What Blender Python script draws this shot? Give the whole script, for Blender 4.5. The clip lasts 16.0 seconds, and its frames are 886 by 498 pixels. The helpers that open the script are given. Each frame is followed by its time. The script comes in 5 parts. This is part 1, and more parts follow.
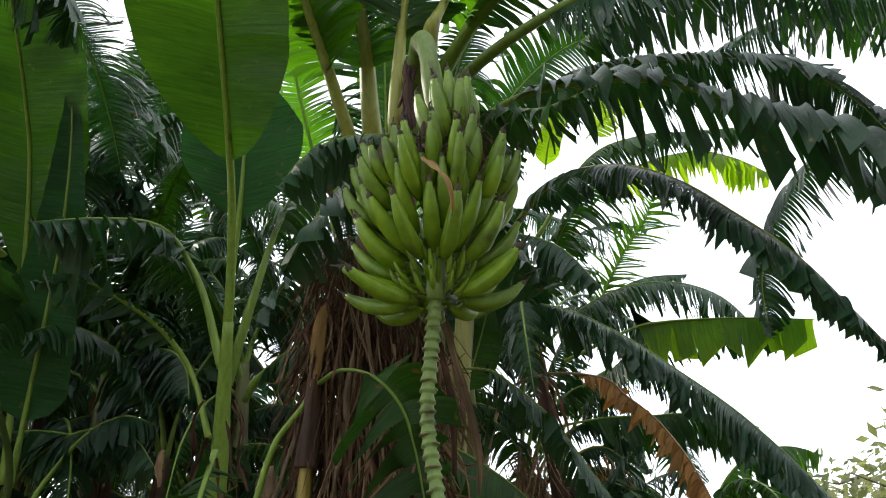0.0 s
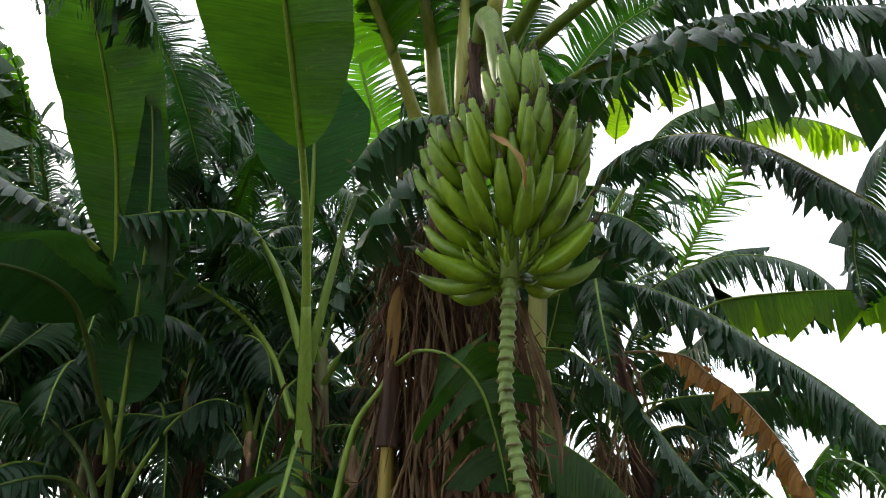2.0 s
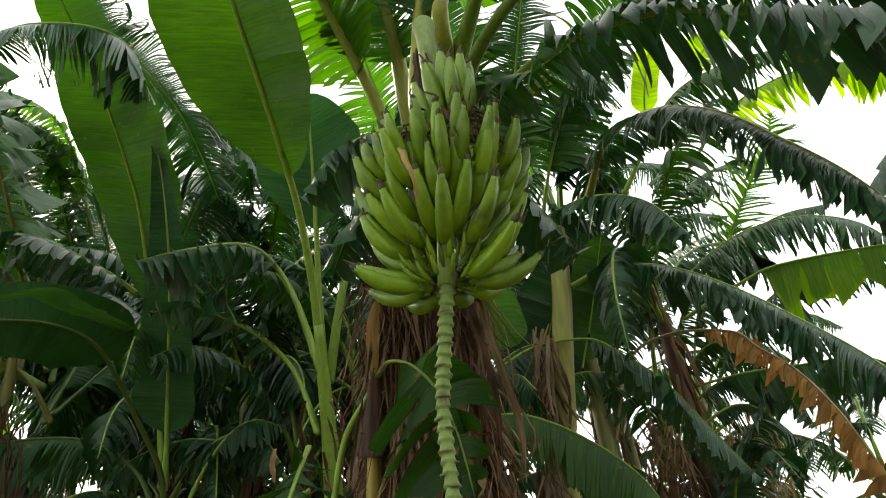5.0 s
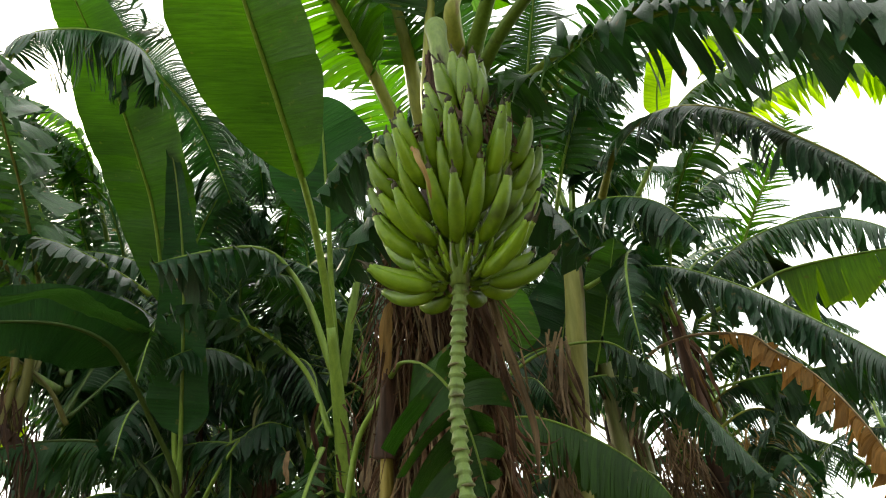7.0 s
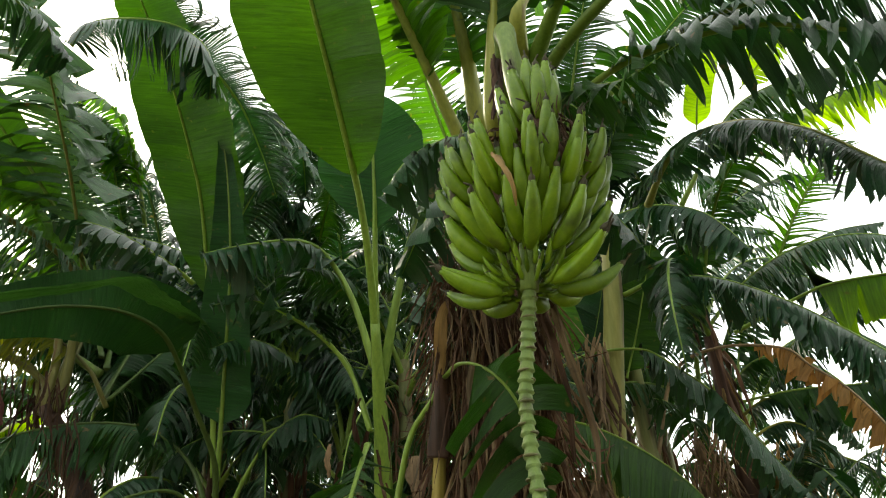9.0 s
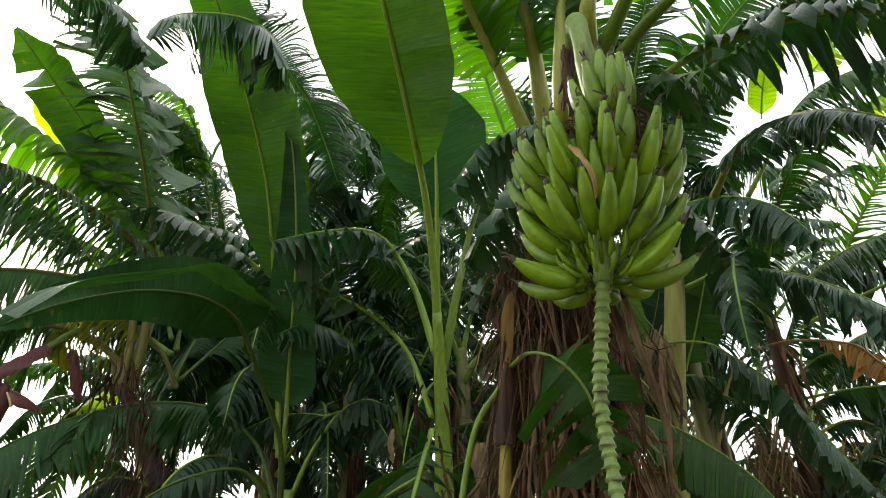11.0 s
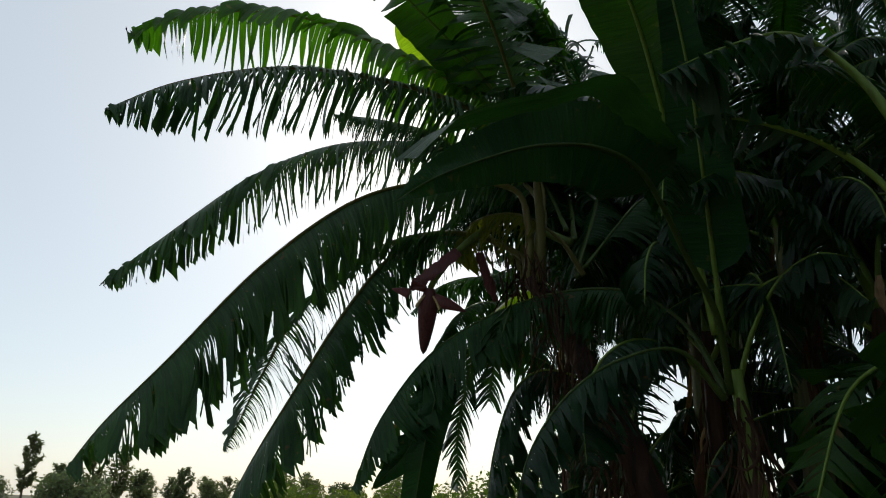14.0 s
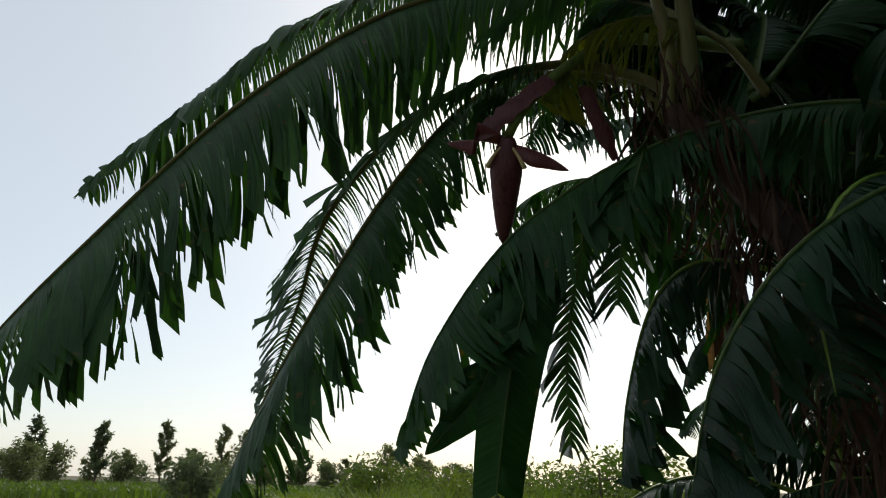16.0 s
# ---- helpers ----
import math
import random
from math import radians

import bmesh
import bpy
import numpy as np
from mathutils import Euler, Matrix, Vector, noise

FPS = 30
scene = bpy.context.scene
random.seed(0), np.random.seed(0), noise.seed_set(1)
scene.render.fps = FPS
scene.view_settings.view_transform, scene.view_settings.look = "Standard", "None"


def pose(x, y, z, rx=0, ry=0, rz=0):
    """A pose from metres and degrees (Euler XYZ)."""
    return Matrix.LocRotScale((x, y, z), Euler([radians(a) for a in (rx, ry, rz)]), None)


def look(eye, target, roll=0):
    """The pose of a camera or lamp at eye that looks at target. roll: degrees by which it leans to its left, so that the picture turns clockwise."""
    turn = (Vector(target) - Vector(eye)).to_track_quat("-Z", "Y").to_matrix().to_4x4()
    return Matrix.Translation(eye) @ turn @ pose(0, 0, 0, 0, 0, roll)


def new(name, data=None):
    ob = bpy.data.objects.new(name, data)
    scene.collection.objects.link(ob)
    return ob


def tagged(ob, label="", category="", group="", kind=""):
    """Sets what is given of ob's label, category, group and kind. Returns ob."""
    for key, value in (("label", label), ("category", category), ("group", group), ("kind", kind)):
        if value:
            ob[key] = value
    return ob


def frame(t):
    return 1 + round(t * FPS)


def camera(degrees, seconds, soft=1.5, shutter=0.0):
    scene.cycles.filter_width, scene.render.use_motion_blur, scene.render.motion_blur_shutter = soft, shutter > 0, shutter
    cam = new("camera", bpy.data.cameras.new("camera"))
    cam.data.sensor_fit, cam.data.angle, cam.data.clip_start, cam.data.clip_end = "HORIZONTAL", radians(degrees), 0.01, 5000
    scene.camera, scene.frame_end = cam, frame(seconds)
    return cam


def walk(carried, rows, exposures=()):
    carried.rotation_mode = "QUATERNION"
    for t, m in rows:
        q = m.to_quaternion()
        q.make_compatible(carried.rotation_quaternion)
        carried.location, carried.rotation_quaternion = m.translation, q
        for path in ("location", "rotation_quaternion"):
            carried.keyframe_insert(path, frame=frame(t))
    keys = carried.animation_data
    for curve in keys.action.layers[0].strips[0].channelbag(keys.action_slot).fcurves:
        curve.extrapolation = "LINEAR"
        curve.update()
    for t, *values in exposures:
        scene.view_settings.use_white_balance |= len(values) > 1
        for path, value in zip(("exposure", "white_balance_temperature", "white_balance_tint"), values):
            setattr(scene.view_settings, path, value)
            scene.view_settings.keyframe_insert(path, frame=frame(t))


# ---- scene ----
cam = camera(67.3, 16.0, soft=1.1, shutter=0.05)
# seconds, eye, yaw, pitch, roll in degrees
ROWS = [
    (0.0, 0.0, 0.0, 1.5, -2.48, 29.09, -5.85),
    (0.5, 0.0, 0.008, 1.496, -2.7, 28.68, -5.52),
    (1.0, 0.0, 0.003, 1.488, -1.8, 28.76, -5.98),
    (1.5, 0.01, 0.01, 1.486, 0.76, 28.07, -5.8),
    (2.0, -0.013, 0.013, 1.496, 4.32, 28.19, -4.58),
    (2.5, 0.021, -0.036, 1.493, 9.66, 30.28, -4.2),
    (3.0, 0.136, -0.139, 1.471, 12.78, 28.3, -2.94),
    (3.5, 0.203, -0.139, 1.495, 13.24, 27.74, -5.55),
    (4.0, 0.295, -0.061, 1.486, 11.98, 26.24, -4.87),
    (4.2, 0.335, -0.009, 1.489, 12.804, 26.895, -5.572),
    (6.3, 0.423, 0.076, 1.456, 13.115, 29.324, -8.426),
    (6.5, 0.408, 0.069, 1.458, 13.81, 29.23, -7.8),
    (7.0, 0.395, 0.063, 1.464, 14.7, 29.35, -6.73),
    (7.5, 0.383, 0.059, 1.472, 15.18, 29.22, -5.92),
    (8.0, 0.336, 0.026, 1.476, 15.23, 29.33, -5.43),
    (8.2, 0.309, 0.01, 1.479, 15.39, 29.315, -5.095),
    (10.3, 0.228, -0.028, 1.488, 16.959, 28.692, -1.689),
    (10.5, 0.219, -0.04, 1.486, 17.9, 28.77, -1.7),
    (11.0, 0.189, -0.06, 1.479, 20.22, 28.31, -1.11),
    (11.5, 0.176, -0.086, 1.475, 22.38, 28.78, 0.11),
    (12.0, 0.144, -0.105, 1.475, 27.46, 27.33, 1.06),
    (12.5, 0.096, -0.136, 1.444, 37.29, 21.36, 0.26),
    (13.0, 0.017, -0.117, 1.421, 46.0, 18.29, 0.01),
    (13.5, -0.119, 0.124, 1.407, 49.9, 18.92, -0.27),
    (14.0, -0.232, 0.284, 1.43, 54.08, 21.25, 1.81),
    (14.5, -0.504, 0.441, 1.385, 52.67, 23.03, 2.54),
    (15.0, -0.734, 0.566, 1.485, 52.83, 19.4, 1.08),
    (15.5, -0.997, 0.896, 1.372, 58.39, 23.43, 0.49),
    (16.0, -1.296, 1.103, 1.427, 63.08, 19.49, 1.39),
]
walk(cam, [(t, pose(x, y, z, 0, 0, yaw) @ pose(0, 0, 0, 90 + pitch, 0, 0) @ pose(0, 0, 0, 0, 0, roll)) for t, x, y, z, yaw, pitch, roll in ROWS],
     exposures=[(0.0, 1.3, 6800, 15), (2.0, 1.32, 6900, 12), (3.0, 1.57, 7700, 6), (8.0, 1.6, 7700, 6), (11.5, 1.62, 7350, 7), (12.2, 1.55, 7050, 7), (12.8, 1.05, 6750, 7), (13.2, 0.1, 6500, 2), (13.6, -0.75, 5950, -2), (13.95, -0.65, 6350, 7), (16.0, -0.55, 6500, 9)])

# ---- world, sun, exposure ----
world = bpy.data.worlds.new("sky")
scene.world = world
world.use_nodes = True
wn = world.node_tree.nodes
sky = wn.new("ShaderNodeTexSky")
sky.sky_type = "NISHITA"
sky.sun_disc = False
SUN_ELEV, SUN_AZ = 34.0, -56.0  # degrees over the horizon, clockwise from +y
sky.sun_elevation, sky.sun_rotation = radians(SUN_ELEV), radians(SUN_AZ)
sky.air_density, sky.dust_density, sky.ozone_density = 1.0, 1.3, 1.2
haze = wn.new("ShaderNodeMix")  # thin white haze over the whole sky
haze.data_type = "RGBA"
haze.inputs["Factor"].default_value = 0.52
haze.inputs["B"].default_value = (8.8, 9.4, 9.6, 1)
wn["Background"].inputs["Strength"].default_value = 0.15
world.node_tree.links.new(sky.outputs["Color"], haze.inputs["A"])
world.node_tree.links.new(haze.outputs["Result"], wn["Background"].inputs["Color"])

sun = new("sun", bpy.data.lights.new("sun", "SUN"))
sun.data.energy, sun.data.angle, sun.data.color = 2.2, radians(8), (1.0, 0.95, 0.86)
sd = Vector((math.sin(radians(SUN_AZ)) * math.cos(radians(SUN_ELEV)), math.cos(radians(SUN_AZ)) * math.cos(radians(SUN_ELEV)), math.sin(radians(SUN_ELEV))))
sun.matrix_world = look(sd * 60, (0, 0, 0))


# ---- materials ----
def mat(name):
    m = bpy.data.materials.new(name)
    m.use_nodes = True
    return m, m.node_tree, m.node_tree.nodes["Principled BSDF"]


def node(nt, kind, **kw):
    n = nt.nodes.new(kind)
    for k, v in kw.items():
        n.inputs[k].default_value = v
    return n


def ramp(nt, fac, *stops):
    r = nt.nodes.new("ShaderNodeValToRGB")
    while len(r.color_ramp.elements) < len(stops):
        r.color_ramp.elements.new(0.5)
    for e, (p, c) in zip(r.color_ramp.elements, stops):
        e.position, e.color = p, (*c, 1)
    nt.links.new(fac, r.inputs["Fac"])
    return r.outputs["Color"]


def mixc(nt, fac, a, b, mode="MIX"):
    m = nt.nodes.new("ShaderNodeMix")
    m.data_type, m.blend_type = "RGBA", mode
    for sock, v in ((m.inputs["Factor"], fac), (m.inputs["A"], a), (m.inputs["B"], b)):
        if isinstance(v, bpy.types.NodeSocket):
            nt.links.new(v, sock)
        else:
            sock.default_value = (*v, 1) if isinstance(v, tuple) else v
    return m.outputs["Result"]


def blade_material(name, dark, light, edge, translucent=0.28, rough=0.42, glow=(1.3, 1.6, 0.5), gloss=0.26):
    """A leaf blade: UV u runs along the midrib and v outwards from it, both in metres."""
    m, nt, bsdf = mat(name)
    uv = nt.nodes.new("ShaderNodeUVMap")
    info = nt.nodes.new("ShaderNodeObjectInfo")
    isl = nt.nodes.new("ShaderNodeNewGeometry")
    tc = nt.nodes.new("ShaderNodeTexCoord")
    big = node(nt, "ShaderNodeTexNoise", Scale=3.0, Detail=4.0)
    nt.links.new(tc.outputs["Object"], big.inputs["Vector"])
    fine = node(nt, "ShaderNodeTexNoise", Scale=1.0, Detail=5.0, Roughness=0.7)
    stretch = node(nt, "ShaderNodeMapping")
    stretch.inputs["Scale"].default_value = (95, 6, 1)
    nt.links.new(uv.outputs["UV"], stretch.inputs["Vector"])
    nt.links.new(stretch.outputs["Vector"], fine.inputs["Vector"])
    base = ramp(nt, big.outputs["Fac"], (0.3, dark), (0.75, light))
    vein = ramp(nt, fine.outputs["Fac"], (0.36, (0.5, 0.55, 0.52)), (0.68, (1.2, 1.16, 1.05)))
    base = mixc(nt, 0.8, base, vein, "MULTIPLY")
    vary = ramp(nt, info.outputs["Random"], (0.0, (0.78, 0.85, 0.9)), (1.0, (1.15, 1.08, 0.95)))
    base = mixc(nt, 1.0, base, vary, "MULTIPLY")
    strip = ramp(nt, isl.outputs["Random Per Island"], (0.0, (0.8, 0.82, 0.85)), (1.0, (1.12, 1.1, 1.0)))
    base = mixc(nt, 1.0, base, strip, "MULTIPLY")
    # scattered brown flecks
    fl = node(nt, "ShaderNodeTexNoise", Scale=26.0, Detail=3.0)
    nt.links.new(tc.outputs["Object"], fl.inputs["Vector"])
    flf = ramp(nt, fl.outputs["Fac"], (0.66, (0, 0, 0)), (0.74, (1, 1, 1)))
    base = mixc(nt, flf, base, edge)
    bump = node(nt, "ShaderNodeBump", Strength=0.7, Distance=0.007)
    nt.links.new(fine.outputs["Fac"], bump.inputs["Height"])
    nt.links.new(base, bsdf.inputs["Base Color"])
    nt.links.new(bump.outputs["Normal"], bsdf.inputs["Normal"])
    bsdf.inputs["Roughness"].default_value = rough
    bsdf.inputs["Specular IOR Level"].default_value = gloss
    tr = nt.nodes.new("ShaderNodeBsdfTranslucent")
    nt.links.new(mixc(nt, 1.0, base, glow, "MULTIPLY"), tr.inputs["Color"])
    mx = node(nt, "ShaderNodeMixShader", Fac=translucent)
    nt.links.new(bsdf.outputs["BSDF"], mx.inputs[1])
    nt.links.new(tr.outputs["BSDF"], mx.inputs[2])
    nt.links.new(mx.outputs["Shader"], nt.nodes["Material Output"].inputs["Surface"])
    return m


def stalk_material(name, a, b, spot, rough=0.5, along=(60, 60, 4), spots=0.62):
    m, nt, bsdf = mat(name)
    tc = nt.nodes.new("ShaderNodeTexCoord")
    info = nt.nodes.new("ShaderNodeObjectInfo")
    mp = node(nt, "ShaderNodeMapping")
    mp.inputs["Scale"].default_value = along
    nt.links.new(tc.outputs["Object"], mp.inputs["Vector"])
    n1 = node(nt, "ShaderNodeTexNoise", Scale=1.0, Detail=5.0, Roughness=0.65)
    nt.links.new(mp.outputs["Vector"], n1.inputs["Vector"])
    n2 = node(nt, "ShaderNodeTexNoise", Scale=0.35, Detail=4.0)
    nt.links.new(mp.outputs["Vector"], n2.inputs["Vector"])
    c = ramp(nt, n1.outputs["Fac"], (0.3, a), (0.7, b))
    s = ramp(nt, n2.outputs["Fac"], (spots, (0, 0, 0)), (spots + 0.12, (1, 1, 1)))
    c = mixc(nt, s, c, spot)
    vary = ramp(nt, info.outputs["Random"], (0.0, (0.8, 0.8, 0.82)), (1.0, (1.15, 1.12, 1.05)))
    c = mixc(nt, 1.0, c, vary, "MULTIPLY")
    bump = node(nt, "ShaderNodeBump", Strength=0.5, Distance=0.004)
    nt.links.new(n1.outputs["Fac"], bump.inputs["Height"])
    nt.links.new(c, bsdf.inputs["Base Color"])
    nt.links.new(bump.outputs["Normal"], bsdf.inputs["Normal"])
    bsdf.inputs["Roughness"].default_value = rough
    bsdf.inputs["Specular IOR Level"].default_value = 0.35
    return m


M_LEAF = blade_material("leaf_green", (0.013, 0.050, 0.008), (0.030, 0.10, 0.014), (0.10, 0.07, 0.02))
M_BLUE = blade_material("leaf_old_green", (0.008, 0.040, 0.016), (0.019, 0.078, 0.030), (0.12, 0.08, 0.03), 0.2, 0.36, gloss=0.4)
M_YOUNG = blade_material("leaf_young_green", (0.030, 0.088, 0.009), (0.052, 0.14, 0.014), (0.09, 0.09, 0.02), 0.5, glow=(2.0, 2.4, 0.6))
# backlight put into the colour: pale base, boosted see-through tint
M_GLOW = blade_material("leaf_backlit_green", (0.09, 0.16, 0.012), (0.14, 0.22, 0.02), (0.10, 0.10, 0.02), 0.7, glow=(2.6, 2.8, 0.7))
M_BROAD = blade_material("leaf_broad_green", (0.021, 0.062, 0.010), (0.037, 0.104, 0.014), (0.06, 0.08, 0.02), 0.39, glow=(1.65, 1.9, 0.45))
# shade put into the blade: little light let through, dull sheen
M_SHADE = blade_material("leaf_shade_green", (0.009, 0.040, 0.012), (0.018, 0.070, 0.020), (0.07, 0.07, 0.02), 0.1, gloss=0.16)
M_DEEP = blade_material("leaf_deep_green", (0.010, 0.050, 0.013), (0.018, 0.080, 0.020), (0.07, 0.07, 0.02), 0.3, 0.5, (1.2, 1.8, 0.6), gloss=0.15)
# lighter copy of the old green, field light put into the colour
M_FIELD = blade_material("leaf_sunlit_green", (0.021, 0.070, 0.024), (0.044, 0.120, 0.042), (0.12, 0.08, 0.03), 0.22, 0.4, (1.5, 1.6, 0.45))
M_YELLOW = blade_material("leaf_yellowing", (0.10, 0.15, 0.02), (0.20, 0.20, 0.03), (0.25, 0.12, 0.03), 0.5, 0.5, (1.3, 1.3, 0.5))
M_DRY = blade_material("leaf_dry_tan", (0.22, 0.125, 0.05), (0.38, 0.25, 0.12), (0.12, 0.06, 0.03), 0.35, 0.75, (1.2, 1.0, 0.7))
M_ORANGE = blade_material("leaf_dry_orange", (0.30, 0.13, 0.04), (0.50, 0.27, 0.10), (0.16, 0.07, 0.03), 0.4, 0.7, (1.2, 1.0, 0.6))
M_HUSK = blade_material("leaf_dry_brown", (0.040, 0.018, 0.013), (0.17, 0.09, 0.062), (0.03, 0.016, 0.011), 0.2, 0.85, (1.1, 1.0, 0.8))
M_HUSKG = blade_material("leaf_dry_grey", (0.11, 0.07, 0.05), (0.27, 0.19, 0.13), (0.07, 0.045, 0.03), 0.2, 0.85, (1.1, 1.0, 0.8))
# midrib green darkened to put shade into the colour
M_RIBK = stalk_material("midrib_shade", (0.035, 0.07, 0.012), (0.06, 0.10, 0.02), (0.03, 0.05, 0.015), 0.5)
M_RIB = stalk_material("midrib_green", (0.105, 0.185, 0.025), (0.175, 0.27, 0.045), (0.08, 0.12, 0.025), 0.45)
M_RIBY = stalk_material("petiole_yellow", (0.16, 0.18, 0.03), (0.26, 0.27, 0.05), (0.13, 0.07, 0.025), 0.48)
M_RIBA = stalk_material("petiole_olive", (0.085, 0.088, 0.022), (0.14, 0.13, 0.032), (0.12, 0.06, 0.022), 0.5)
M_RIBD = stalk_material("midrib_dry", (0.22, 0.14, 0.07), (0.36, 0.25, 0.14), (0.1, 0.05, 0.03), 0.7)
M_STEM = stalk_material("pseudostem", (0.07, 0.10, 0.03), (0.20, 0.19, 0.07), (0.06, 0.03, 0.018), 0.6, (30, 30, 2.5), 0.5)
M_STEMY = stalk_material("pseudostem_yellow", (0.17, 0.18, 0.04), (0.30, 0.28, 0.08), (0.10, 0.06, 0.03), 0.55, (30, 30, 2.5), 0.58)
M_STEMB = stalk_material("pseudostem_brown", (0.030, 0.013, 0.009), (0.095, 0.045, 0.028), (0.02, 0.01, 0.007), 0.75, (40, 40, 2.5), 0.5)
M_STEMR = stalk_material("pseudostem_rotting", (0.12, 0.10, 0.018), (0.21, 0.16, 0.035), (0.05, 0.022, 0.012), 0.6, (30, 30, 3.5), 0.55)
M_FRUIT = stalk_material("banana_skin", (0.075, 0.155, 0.005), (0.15, 0.25, 0.009), (0.045, 0.075, 0.008), 0.4, (25, 25, 25), 0.6)
M_TIP = stalk_material("banana_tip", (0.02, 0.018, 0.012), (0.07, 0.06, 0.035), (0.012, 0.01, 0.008), 0.8)
M_RACHIS = stalk_material("fruit_stalk", (0.075, 0.13, 0.028), (0.14, 0.205, 0.045), (0.06, 0.07, 0.022), 0.55, (70, 70, 20), 0.56)
M_SCAR = stalk_material("stalk_scar", (0.05, 0.055, 0.02), (0.13, 0.12, 0.05), (0.03, 0.03, 0.012), 0.6)
M_BRACT = stalk_material("bract_maroon", (0.085, 0.022, 0.03), (0.16, 0.05, 0.055), (0.05, 0.014, 0.02), 0.45, (120, 120, 8))
M_BRACTG = stalk_material("bract_greyed", (0.14, 0.085, 0.115), (0.24, 0.165, 0.20), (0.10, 0.05, 0.07), 0.55, (120, 120, 8))
M_FLOWER = stalk_material("banana_flower", (0.55, 0.40, 0.18), (0.7, 0.58, 0.34), (0.4, 0.2, 0.08), 0.6)


# ---- mesh helpers ----
def mesh_object(name, verts, faces, material, parent=None, label="", uvs=None, smooth=True):
    me = bpy.data.meshes.new(name)
    me.from_pydata([tuple(v) for v in verts], [], faces)
    if uvs is not None:
        lay = me.uv_layers.new(name="UVMap")
        for l in me.loops:
            lay.data[l.index].uv = uvs[l.vertex_index]
    if smooth:
        me.polygons.foreach_set("use_smooth", [True] * len(me.polygons))
    me.materials.append(material)
    ob = new(name, me)
    if parent is not None:
        ob.parent = parent
        if parent.parent is None:
            ob.matrix_parent_inverse = Matrix.Translation(-parent.location)
    if label:
        tagged(ob, label)
    return ob


def thing(name, at, label, category, group=""):
    ob = new(name)
    ob.location = at
    ob.empty_display_size = 0.1
    return tagged(ob, label, category, group)


def spline(pts, n):
    """n + 1 places along a smooth line through pts, evenly by length."""
    P = [Vector(p) for p in pts]
    if len(P) == 2:
        P.insert(1, (P[0] + P[1]) / 2)
    P = [2 * P[0] - P[1]] + P + [2 * P[-1] - P[-2]]
    raw = []
    for i in range(1, len(P) - 2):
        for k in range(16):
            t = k / 16
            a, b, c, d = P[i - 1 : i + 3]
            raw.append(0.5 * (2 * b + (c - a) * t + (2 * a - 5 * b + 4 * c - d) * t * t + (3 * b - a - 3 * c + d) * t ** 3))
    raw.append(P[-2])
    acc = [0.0]
    for a, b in zip(raw, raw[1:]):
        acc.append(acc[-1] + (b - a).length)
    out, j = [], 0
    for k in range(n + 1):
        s = acc[-1] * k / n
        while j < len(raw) - 2 and acc[j + 1] < s:
            j += 1
        f = (s - acc[j]) / max(acc[j + 1] - acc[j], 1e-9)
        out.append(raw[j].lerp(raw[j + 1], f))
    return out, acc[-1]


def tube(line, radii, sides=8, flat=1.0, groove=0.0, up=Vector((0, 0, 1)), cap=True):
    """Verts and faces of a tapered tube along line; groove hollows its upper side."""
    verts, faces = [], []
    n = len(line)
    side_prev = None
    for i, p in enumerate(line):
        t = (line[min(i + 1, n - 1)] - line[max(i - 1, 0)]).normalized()
        s = t.cross(up)
        if s.length < 0.15:
            s = side_prev if side_prev is not None else t.cross(Vector((0, 1, 0)))
        s = (s - t * s.dot(t)).normalized()
        if side_prev is not None and s.dot(side_prev) < 0:
            s = -s
        side_prev = s
        u = s.cross(t)
        r = radii(i / (n - 1)) if callable(radii) else radii
        for k in range(sides):
            a = 2 * math.pi * k / sides
            q = math.sin(a) * flat
            if groove and math.sin(a) > 0.6:
                q *= 1 - groove
            verts.append(p + s * (math.cos(a) * r) + u * (q * r))
    for i in range(n - 1):
        for k in range(sides):
            a, b = i * sides + k, i * sides + (k + 1) % sides
            faces.append((a, b, b + sides, a + sides))
    if cap:
        faces.append(tuple(range(sides - 1, -1, -1)))
        faces.append(tuple((n - 1) * sides + k for k in range(sides)))
    return verts, faces


rnd = random.Random(7)


